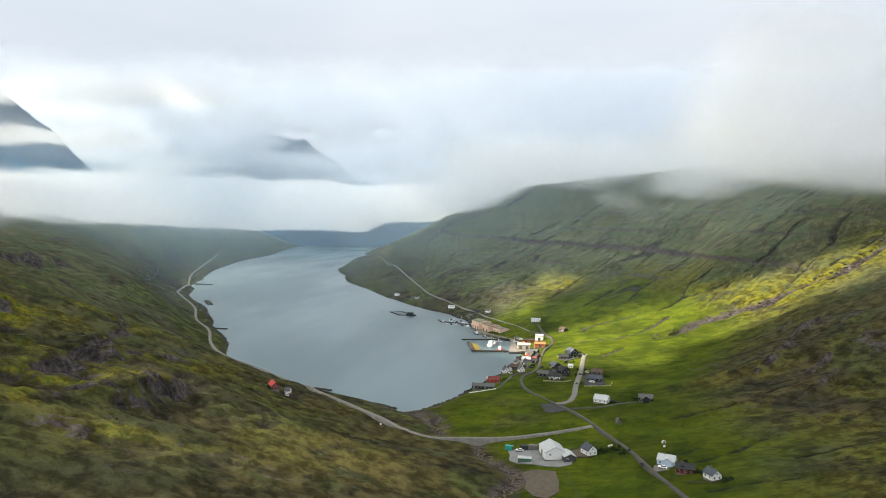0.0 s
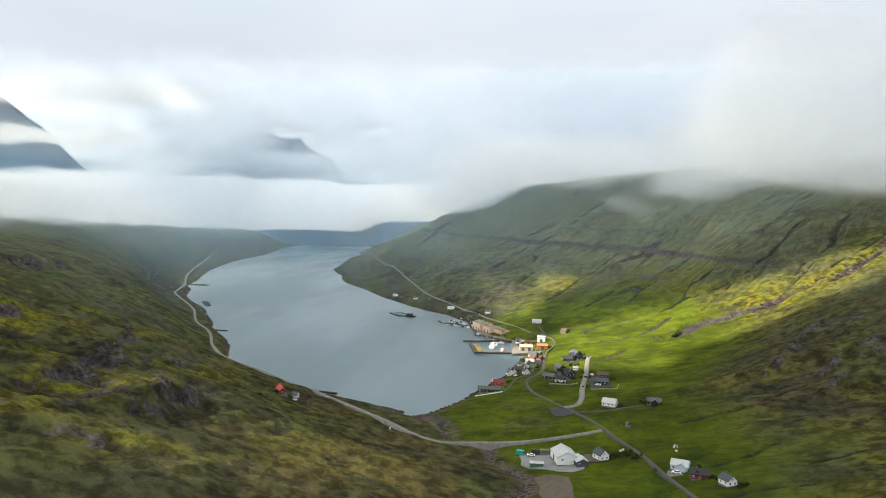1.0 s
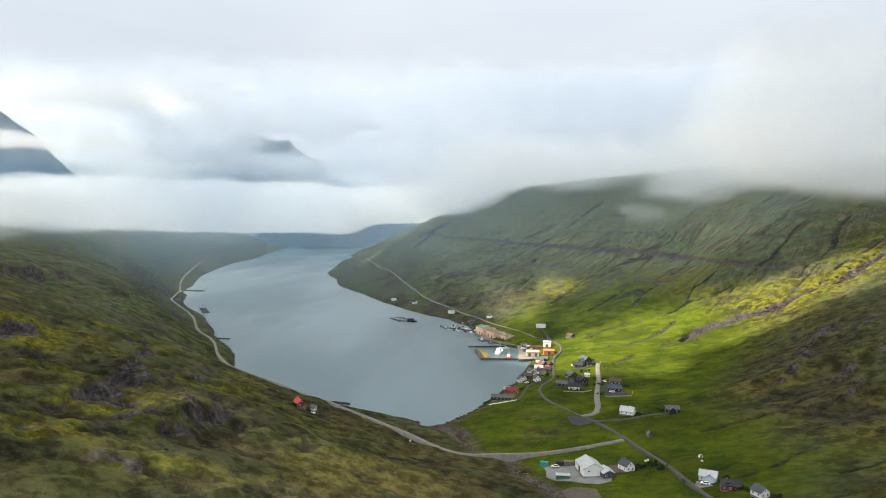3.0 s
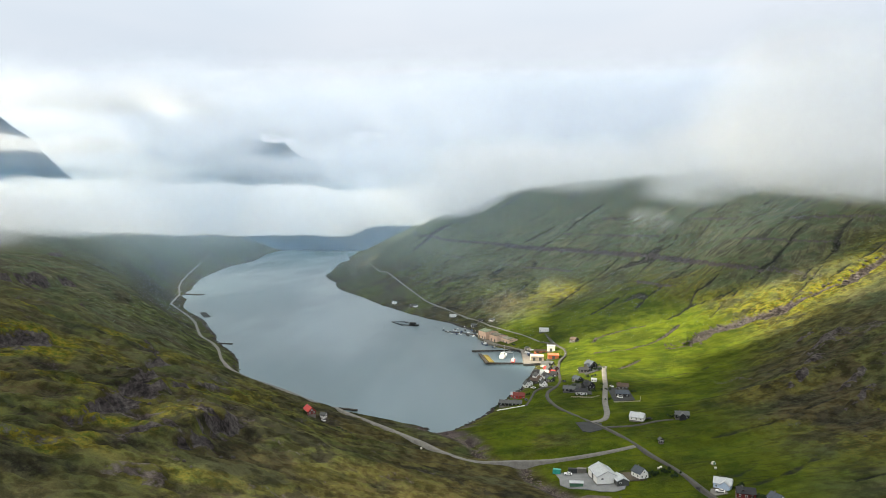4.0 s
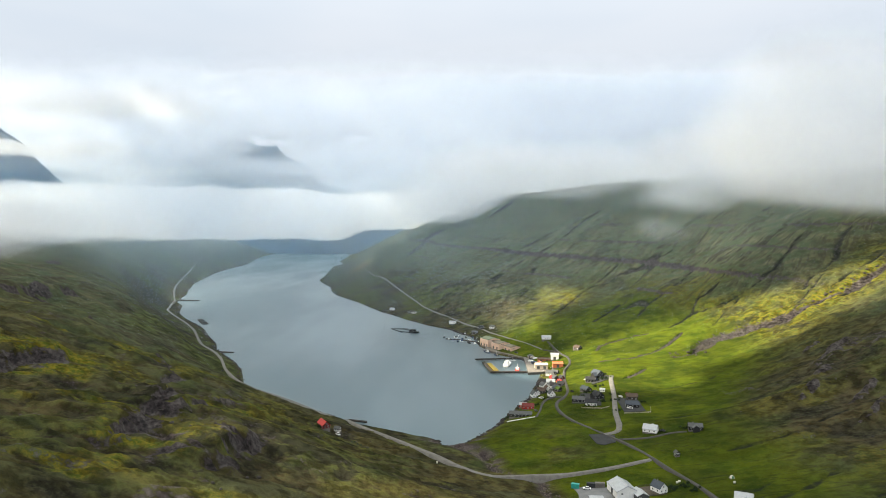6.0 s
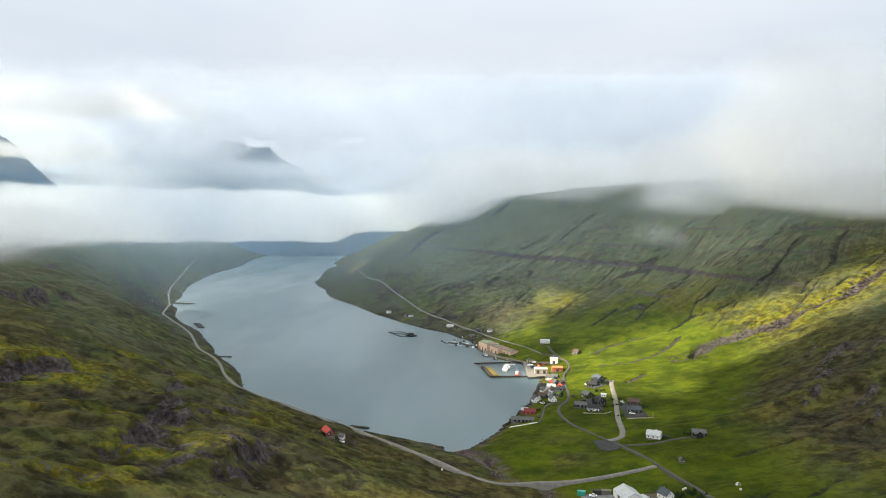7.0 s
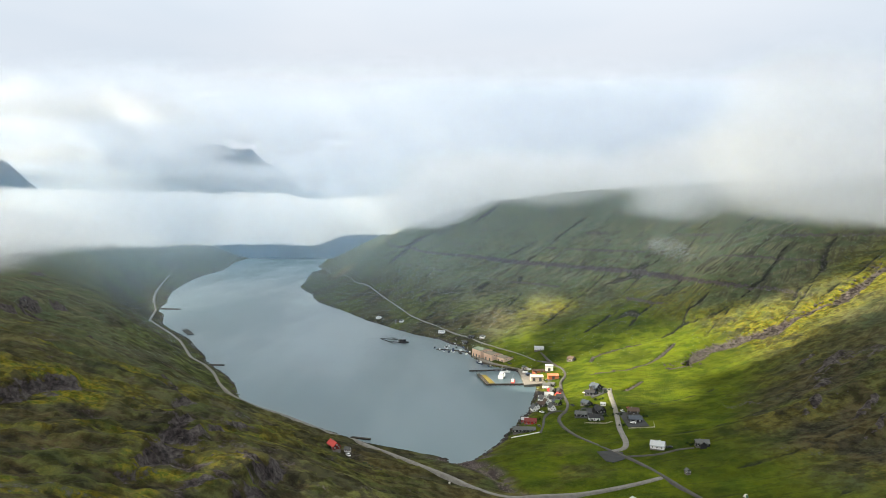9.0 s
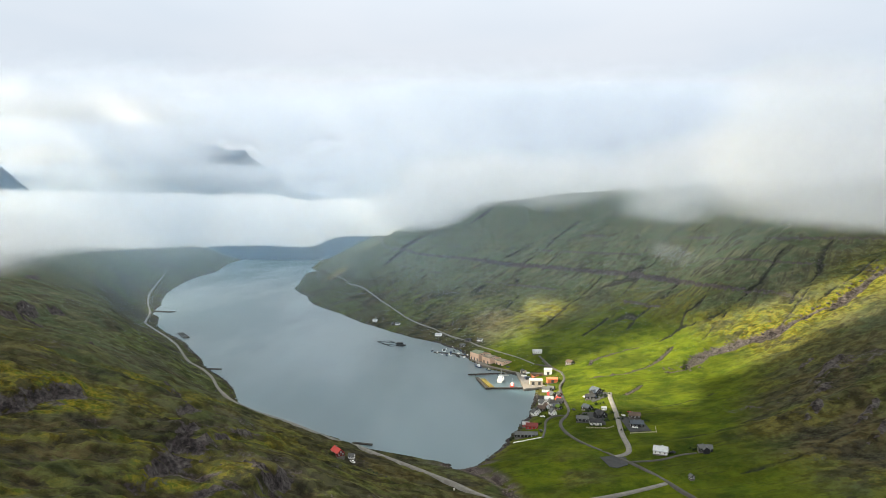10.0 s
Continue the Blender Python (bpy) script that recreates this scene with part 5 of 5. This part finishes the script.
def car(x, y, turn, paint, label, z=None):
    ob = thing("car", pose(x, y, (ground_z(x, y) + 0.38) if z is None else z, 0, 0, turn), label, "car", "parked cars")
    body = prism([(-0.85, 0.3), (0.85, 0.3), (0.88, 0.75), (0.8, 0.95), (-0.8, 0.95), (-0.88, 0.75)], -2.05, 2.05)
    bmesh.ops.bevel(body, geom=body.edges[:], offset=0.06, segments=1, affect="EDGES")
    part("body", body, paint, ob)
    cab = box(-0.74, 0.74, -1.5, 0.85, 0.95, 1.45)
    for v in cab.verts:
        if v.co.z > 1.3:
            v.co.x *= 0.82
            v.co.y = v.co.y * 0.74 - 0.1
    part("cabin", cab, GLASS, ob)
    part("roof", box(-0.58, 0.58, -1.15, 0.48, 1.45, 1.5, 0.02), paint, ob)
    for sx in (-0.82, 0.82):
        for sy in (-1.3, 1.3):
            wheel(ob, sx, sy)
    return ob


def container(x, y, turn, l, paint, label, name="container", z=None):
    ob = thing(name, pose(x, y, ground_z(x, y) + 0.2 if z is None else z, 0, 0, turn), label, "container")
    part("body", box(-1.2, 1.2, -l / 2, l / 2, 0, 2.5, 0.04), paint, ob)
    for sx in (-1, 1):
        r = bmesh.new()
        for k in range(int(l / 0.5)):
            add_box(r, sx * 1.2 - 0.03, sx * 1.2 + 0.03, -l / 2 + 0.3 + k * 0.5, -l / 2 + 0.5 + k * 0.5, 0.15, 2.35)
        part("side_ribs", r, paint, ob)
    for sx in (-0.55, 0.55):
        part("door", box(sx - 0.5, sx + 0.5, -l / 2 - 0.05, -l / 2, 0.1, 2.4), ROOF_GREY, ob)


def shrub(x, y, size, seed, name="shrub", label="dark green garden shrub"):
    """Stems under a crown of many small leaves."""
    rnd = random.Random(seed)
    ob = thing(name, pose(x, y, ground_z(x, y)), label, "shrub", "garden shrubs")
    stems = bmesh.new()
    for _ in range(4):
        a, r = rnd.uniform(0, 6.28), rnd.uniform(0.1, 0.5) * size
        bmesh.ops.create_cone(stems, cap_ends=False, segments=5, radius1=0.07, radius2=0.03, depth=size,
                              matrix=Matrix.Translation((r * math.cos(a) * 0.5, r * math.sin(a) * 0.5, size * 0.45)) @ Euler((rnd.uniform(-0.4, 0.4), rnd.uniform(-0.4, 0.4), 0)).to_matrix().to_4x4())
    part("stem", stems, TIMBER, ob)
    vs, fs = [], []
    for _ in range(260):
        a, h = rnd.uniform(0, 6.28), rnd.uniform(0.1, 1.0)
        r = size * rnd.uniform(0.2, 0.95) * math.sin(math.pi * (0.15 + 0.8 * h)) * (0.75 + 0.3 * math.sin(3 * a + seed))
        p = Vector((r * math.cos(a), r * math.sin(a), size * 1.3 * h + rnd.uniform(-0.1, 0.1)))
        q = Euler((rnd.uniform(0, 6), rnd.uniform(0, 6), rnd.uniform(0, 6))).to_matrix()
        e = size * rnd.uniform(0.10, 0.2)
        k = len(vs)
        vs += [tuple(p + q @ Vector(c)) for c in ((-e, -e * 0.6, 0), (e, -e * 0.6, 0), (e * 0.8, e * 0.6, 0.1 * e), (-e * 0.8, e * 0.6, 0.1 * e))]
        fs.append((k, k + 1, k + 2, k + 3))
    me = bpy.data.meshes.new("crown")
    me.from_pydata(vs, [], fs)
    me.materials.append(HEDGE)
    new("crown", me).parent = ob


def fence(points, label, mat, high=1.1, gap=2.0):
    """Posts with two rails between them."""
    ob = thing("fence", pose(*points[0], ground_z(*points[0])), label, "fence")
    ox, oy, oz = points[0][0], points[0][1], ground_z(*points[0])
    for (ax, ay), (bx, by) in zip(points, points[1:]):
        n = max(1, round(math.hypot(bx - ax, by - ay) / gap))
        q = [(ax + (bx - ax) * k / n, ay + (by - ay) * k / n) for k in range(n + 1)]
        for px, py in q[:-1]:
            z = ground_z(px, py) - oz
            part("post", box(px - ox - 0.06, px - ox + 0.06, py - oy - 0.06, py - oy + 0.06, z - 0.3, z + high), mat, ob)
        rails = bmesh.new()
        for (px, py), (rx, ry) in zip(q, q[1:]):
            for h in (0.45, 0.9):
                za, zb = ground_z(px, py) - oz + h, ground_z(rx, ry) - oz + h
                c = [rails.verts.new(v) for v in ((px - ox, py - oy, za - 0.09), (rx - ox, ry - oy, zb - 0.09), (rx - ox, ry - oy, zb + 0.09), (px - ox, py - oy, za + 0.09))]
                f = rails.faces.new(c)
                r = bmesh.ops.extrude_face_region(rails, geom=[f])
                bmesh.ops.translate(rails, verts=[g for g in r["geom"] if isinstance(g, bmesh.types.BMVert)], vec=(0.05, 0.05, 0))
        part("rail", rails, mat, ob)


def boulders(name, spots, mat, label, sizes=(0.4, 1.6), seed=1):
    """Loose stones, too many to count, as one mesh of uneven lumps."""
    rnd = random.Random(seed)
    base = bmesh.new()
    bmesh.ops.create_icosphere(base, subdivisions=1, radius=1.0)
    bv = [v.co.copy() for v in base.verts]
    bf = [[v.index for v in f.verts] for f in base.faces]
    base.free()
    V, F = [], []
    for x, y in spots:
        s = rnd.uniform(*sizes) * rnd.uniform(0.6, 1.0)
        q = Euler((rnd.uniform(0, 6), rnd.uniform(0, 6), rnd.uniform(0, 6))).to_matrix()
        sx, sy, sz = s * rnd.uniform(0.7, 1.4), s * rnd.uniform(0.7, 1.3), s * rnd.uniform(0.5, 0.9)
        z, k = ground_z(x, y), len(V)
        for c in bv:
            c = q @ (c * rnd.uniform(0.78, 1.15))
            V.append((x + c.x * sx, y + c.y * sy, z + 0.25 * sz + c.z * sz))
        F += [[k + j for j in f] for f in bf]
    me = bpy.data.meshes.new(name)
    me.from_pydata(V, [], F)
    me.materials.append(mat)
    return tagged(new(name, me), label, "rocks", kind="stuff")


car(78.9, 347.4, 8, BLACK, "dark car parked beside the road")
car(86.2, 340.2, 60, WHITE, "white car on a gravel drive")
car(22.1, 384, 80, WHITE, "white car in the farm yard")
car(96.6, 335.3, 30, ROOF_GREY, "grey car beside the dark red house")
car(-260.2, 681, 20, BLACK, "dark car on the shore road", ground_z(-263, 690) + 0.5)
car(85.4, 563.3, 10, WHITE, "white car on the side road")
car(80.2, 630.9, 60, HULL_BLUE, "dark blue car at the road end")
car(58.9, 552.3, 40, RED, "red car between the houses")
for cx_, cy_, ct_, cp_, cl_ in [(70.7, 579.4, 15, ROOF_GREY, "grey car beside the side road"), (67.5, 593.1, 80, BLACK, "black car before a dark house"), (83.9, 530.5, 60, WHITE, "white car in a dark yard"),
                                (92.3, 570.2, 10, RED, "red car by the brown-roofed house"), (73, 634.5, 40, WHITE, "white car at the road end"), (53.5, 596.8, 20, BLACK, "black car by the village road"),
                                (28.5, 600.3, 60, WHITE, "white car on the lane among the shore houses"), (17.3, 550, 10, ROOF_GREY, "grey car by the long boathouse"), (86.4, 462.1, 70, BLACK, "black car beside the white house")]:
    car(cx_, cy_, ct_, cp_, cl_)
for cx_, cy_, ct_, cp_, cl_ in [(60, 745, 15, WHITE, "white van-like car on the quay"), (63, 757, 70, BLACK, "black car on the quay"), (48, 806, 30, ROOF_GREY, "grey car on the quay"), (39, 828, 25, RED, "red car on the quay")]:
    car(cx_, cy_, ct_, cp_, cl_, 2.42)
for kx, ky, kt, kl, kp, kd in [(45, 790, 10, 5, TIMBER, "stack of grey fish crates on the quay"), (50, 797, 80, 4, WHITE, "stack of white fish tubs on the quay"), (44, 772, 5, 6, HULL_BLUE, "dark blue container on the quay"),
                               (55, 782, 30, 4, RUST, "rust-coloured container on the quay"), (33, 834, 25, 5, NET, "dark heap of nets on the quay"), (24, 856, 25, 4, WHITE, "white tubs beside the fish plant"), (50, 742, 85, 5, TIMBER, "grey pallets at the quay corner")]:
    container(kx, ky, kt, kl, kp, kd, "quay_stack", 2.42)
car(-117.3, 435.1, 30, WHITE, "white car beside the red-roofed house")
container(16.7, 387.9, 70, 4.2, TEAL, "teal site cabin at the yard edge")
container(25.1, 386.7, 80, 5.0, NET, "dark open trailer at the yard edge", "trailer")
container(29.5, 385.8, 82, 5.0, CONCRETE, "grey steel container at the yard edge")
for kx, ky, kt, kp, kl in [(47, 771, 20, HULL_BLUE, "blue container on the quay"), (51, 768, 20, RUST, "rust-red container on the quay"), (44, 786, 60, WHITE, "white container on the quay")]:
    container(kx, ky, kt, 6.0, kp, kl)
dome = thing("greenhouse", pose(95.9, 375.6, ground_z(95.9, 375.6)), "pale rounded greenhouse on the meadow", "greenhouse")
shell = bmesh.new()
bmesh.ops.create_uvsphere(shell, u_segments=14, v_segments=8, radius=1.25)
for v in shell.verts:
    v.co.z = max(-0.3, v.co.z * 1.25)
part("shell", shell, BALE, dome)
part("door", box(-0.45, 0.45, -1.3, -1.05, 0, 1.4, 0.03), GREEN, dome)
part("base_ring", box(-1.3, 1.3, -1.3, 1.3, -0.6, 0.12, 0.1), CONCRETE, dome)
for bx, by in [(68.5, 379.1), (70, 380.2), (-57.6, 422.5), (94.5, 369.1)]:
    b = thing("hay_bale", pose(bx, by, ground_z(bx, by)), "round hay bale in pale plastic wrap", "bale", "wrapped bales")
    m = bmesh.new()
    bmesh.ops.create_cone(m, cap_ends=True, segments=16, radius1=0.62, radius2=0.62, depth=1.1, matrix=Matrix.Translation((0, 0, 0.58)) @ Matrix.Rotation(radians(90), 4, "Y"))
    bmesh.ops.bevel(m, geom=m.edges[:], offset=0.08, segments=1, affect="EDGES")
    part("wrap", m, BALE, b)

k = 0
for cx, cy, nx_, spread_, size in [(61.8, 372, 9, 4.5, 1.0), (96.9, 323.1, 8, 4.0, 1.1), (104, 308, 7, 4.0, 1.0), (95.7, 344.4, 6, 3.5, 0.9), (56.2, 540.8, 6, 5.0, 1.0), (65, 555, 7, 6.0, 1.1), (89.6, 546.4, 6, 5.0, 1.1),
                                   (32.5, 596.2, 5, 4.0, 1.0), (49.1, 627.9, 5, 4.0, 1.0), (-127.2, 435.6, 5, 3.5, 0.9), (-105.5, 426.5, 4, 4.0, 0.8), (84, 633.3, 5, 5.0, 1.1), (103, 462.9, 4, 4.0, 1.0), (81.6, 468.4, 4, 3.5, 0.9), (68.7, 373.7, 12, 5.0, 1.1), (74.5, 367.6, 8, 3.0, 1.0), (58.6, 575.2, 6, 4.0, 1.0), (83.1, 572.8, 6, 4.0, 0.9), (96.8, 547.3, 5, 3.0, 1.0),
                                   (89.4, 645.7, 5, 4.0, 1.0), (29.6, 607.9, 5, 4.0, 0.9), (41.4, 627.9, 6, 4.0, 1.0), (41.6, 649.2, 6, 4.0, 1.0), (53.9, 655, 6, 5.0, 1.1), (19.8, 577.9, 6, 4.0, 0.9), (-4, 545.9, 6, 3.0, 1.0), (57, 683.7, 5, 4.0, 1.0), (73.7, 528.7, 5, 4.0, 0.9), (40, 625, 8, 7.0, 1.1), (48, 648, 8, 6.0, 1.1), (34, 640, 7, 5.0, 1.0), (66, 586, 9, 6.0, 1.2), (56, 572, 9, 7.0, 1.2), (80, 556, 8, 5.0, 1.1), (88, 630, 8, 6.0, 1.1), (77, 606, 7, 5.0, 1.0)]:
    for _ in range(nx_):
        k += 1
        shrub(cx + random.uniform(-1, 1) * spread_, cy + random.uniform(-1, 1) * spread_ * 0.6, size * random.uniform(0.7, 1.3), k)
fence([(48.5, 381.2), (58.8, 380.6), (58.9, 366.7), (48.6, 368.2), (48.5, 381.2)], "weathered post-and-rail fence round a plot", TIMBER)
fence([(49.3, 537.1), (63.5, 532.4), (70.5, 537.6)], "pale garden fence before the village houses", CREAM, 1.1, 1.6)
fence([(76.8, 518.3), (94.8, 515.4), (99, 530)], "pale garden fence below a dark house", CREAM, 1.0, 1.6)
fence([(41.5, 349.9), (42.2, 327.1), (43.2, 305.2)], "old wire fence posts along the field", TIMBER, 1.1, 3.0)
fence([(89.6, 312.4), (97.7, 307.2), (106.6, 309.2)], "weathered fence round a small garden", TIMBER, 1.0, 1.8)

# bridge where the shore road crosses the river
bridge = thing("bridge", pose(-1, 408.8, 0), "low concrete road bridge over the river", "bridge")
bz = max(ground_z(-10, 408.5), ground_z(8, 409.5)) + 0.32
part("deck", box(-5, 5, -1.7, 1.7, bz - 1.0, bz - 0.4, 0.05), STONE, bridge)
for sy in (-1, 1):
    part("parapet", box(-5, 5, sy * 1.8 - 0.1, sy * 1.8 + 0.1, bz - 0.12, bz + 0.15, 0.03), STONE, bridge)
    part("abutment", box(sy * 4.4 - 0.6, sy * 4.4 + 0.6, -1.8, 1.8, -1.0, bz - 0.7), CONCRETE, bridge)

rr = random.Random(5)
spots = []
while len(spots) < 520:
    x = rr.uniform(168, 470)
    y = float(np.interp(x, RAVINE[:, 0], RAVINE[:, 1])) + rr.gauss(0, 8)
    spots.append((x, y))
for _ in range(260):
    x = rr.uniform(205, 285)
    spots.append((x, float(np.interp(x, RAVINE[:, 0], RAVINE[:, 1])) + rr.gauss(0, 6)))
boulders("ravine_rocks", spots, STONE, "dark broken boulders lining the ravine", (0.6, 2.4), 2)
spots = []
for line in DITCHES:
    for (ax, ay), (bx, by) in zip(line, line[1:]):
        for k in range(int(math.hypot(bx - ax, by - ay) / 0.7)):
            t = (k + rr.random()) * 0.7 / math.hypot(bx - ax, by - ay)
            spots.append((ax + t * (bx - ax) + rr.gauss(0, 0.7), ay + t * (by - ay) + rr.gauss(0, 0.7)))
boulders("field_wall", spots, STONE, "low dark tumbled stone wall between infields", (0.9, 2.1), 8)
spots = [(CRAG[0] + rr.gauss(8, 17), CRAG[1] + rr.gauss(-8, 24)) for _ in range(18)]
boulders("crag_rocks", spots, STONE, "dark weathered rocks round the outcrop", (0.4, 1.5), 3)
spots = []
for y in np.arange(318, 488, 0.8):
    x = float(np.interp(y, SHORE_R[:, 0], SHORE_R[:, 1]))
    spots.append((x + rr.gauss(0, 2.0 + 4 * float(smooth(430, 478, y))), float(y)))
boulders("river_stones", spots * 2, PALE_STONE, "pale rounded stones in the river bed", (0.3, 0.9), 4)
spots = []
for y in np.arange(486, 1100, 1.3):
    far = float(smooth(500, 900, y))
    spots.append((float(np.interp(y, SHORE_R[:, 0], SHORE_R[:, 1])) + rr.gauss(1.0, 2.0), float(y)))
    spots.append((float(np.interp(y, SHORE_L[:, 0], SHORE_L[:, 1])) - rr.gauss(1.0, 2.0 + far), float(y)))
boulders("shore_rocks", [p for p in spots if not (700 < p[1] < 930 and p[0] > 0)], STONE, "dark wet rocks along the waterline", (0.4, 1.5), 6)
spots = [(rr.uniform(-280, -90), rr.uniform(215, 440)) for _ in range(40)] + [(rr.uniform(140, 330), rr.uniform(300, 560)) for _ in range(160)]
boulders("scattered_rocks", [p for p in spots if float(fbm(p[0] / 30, p[1] / 30, 3, 301)) > 0.5], STONE, "scattered boulders lying in the turf", (0.3, 1.3), 7)
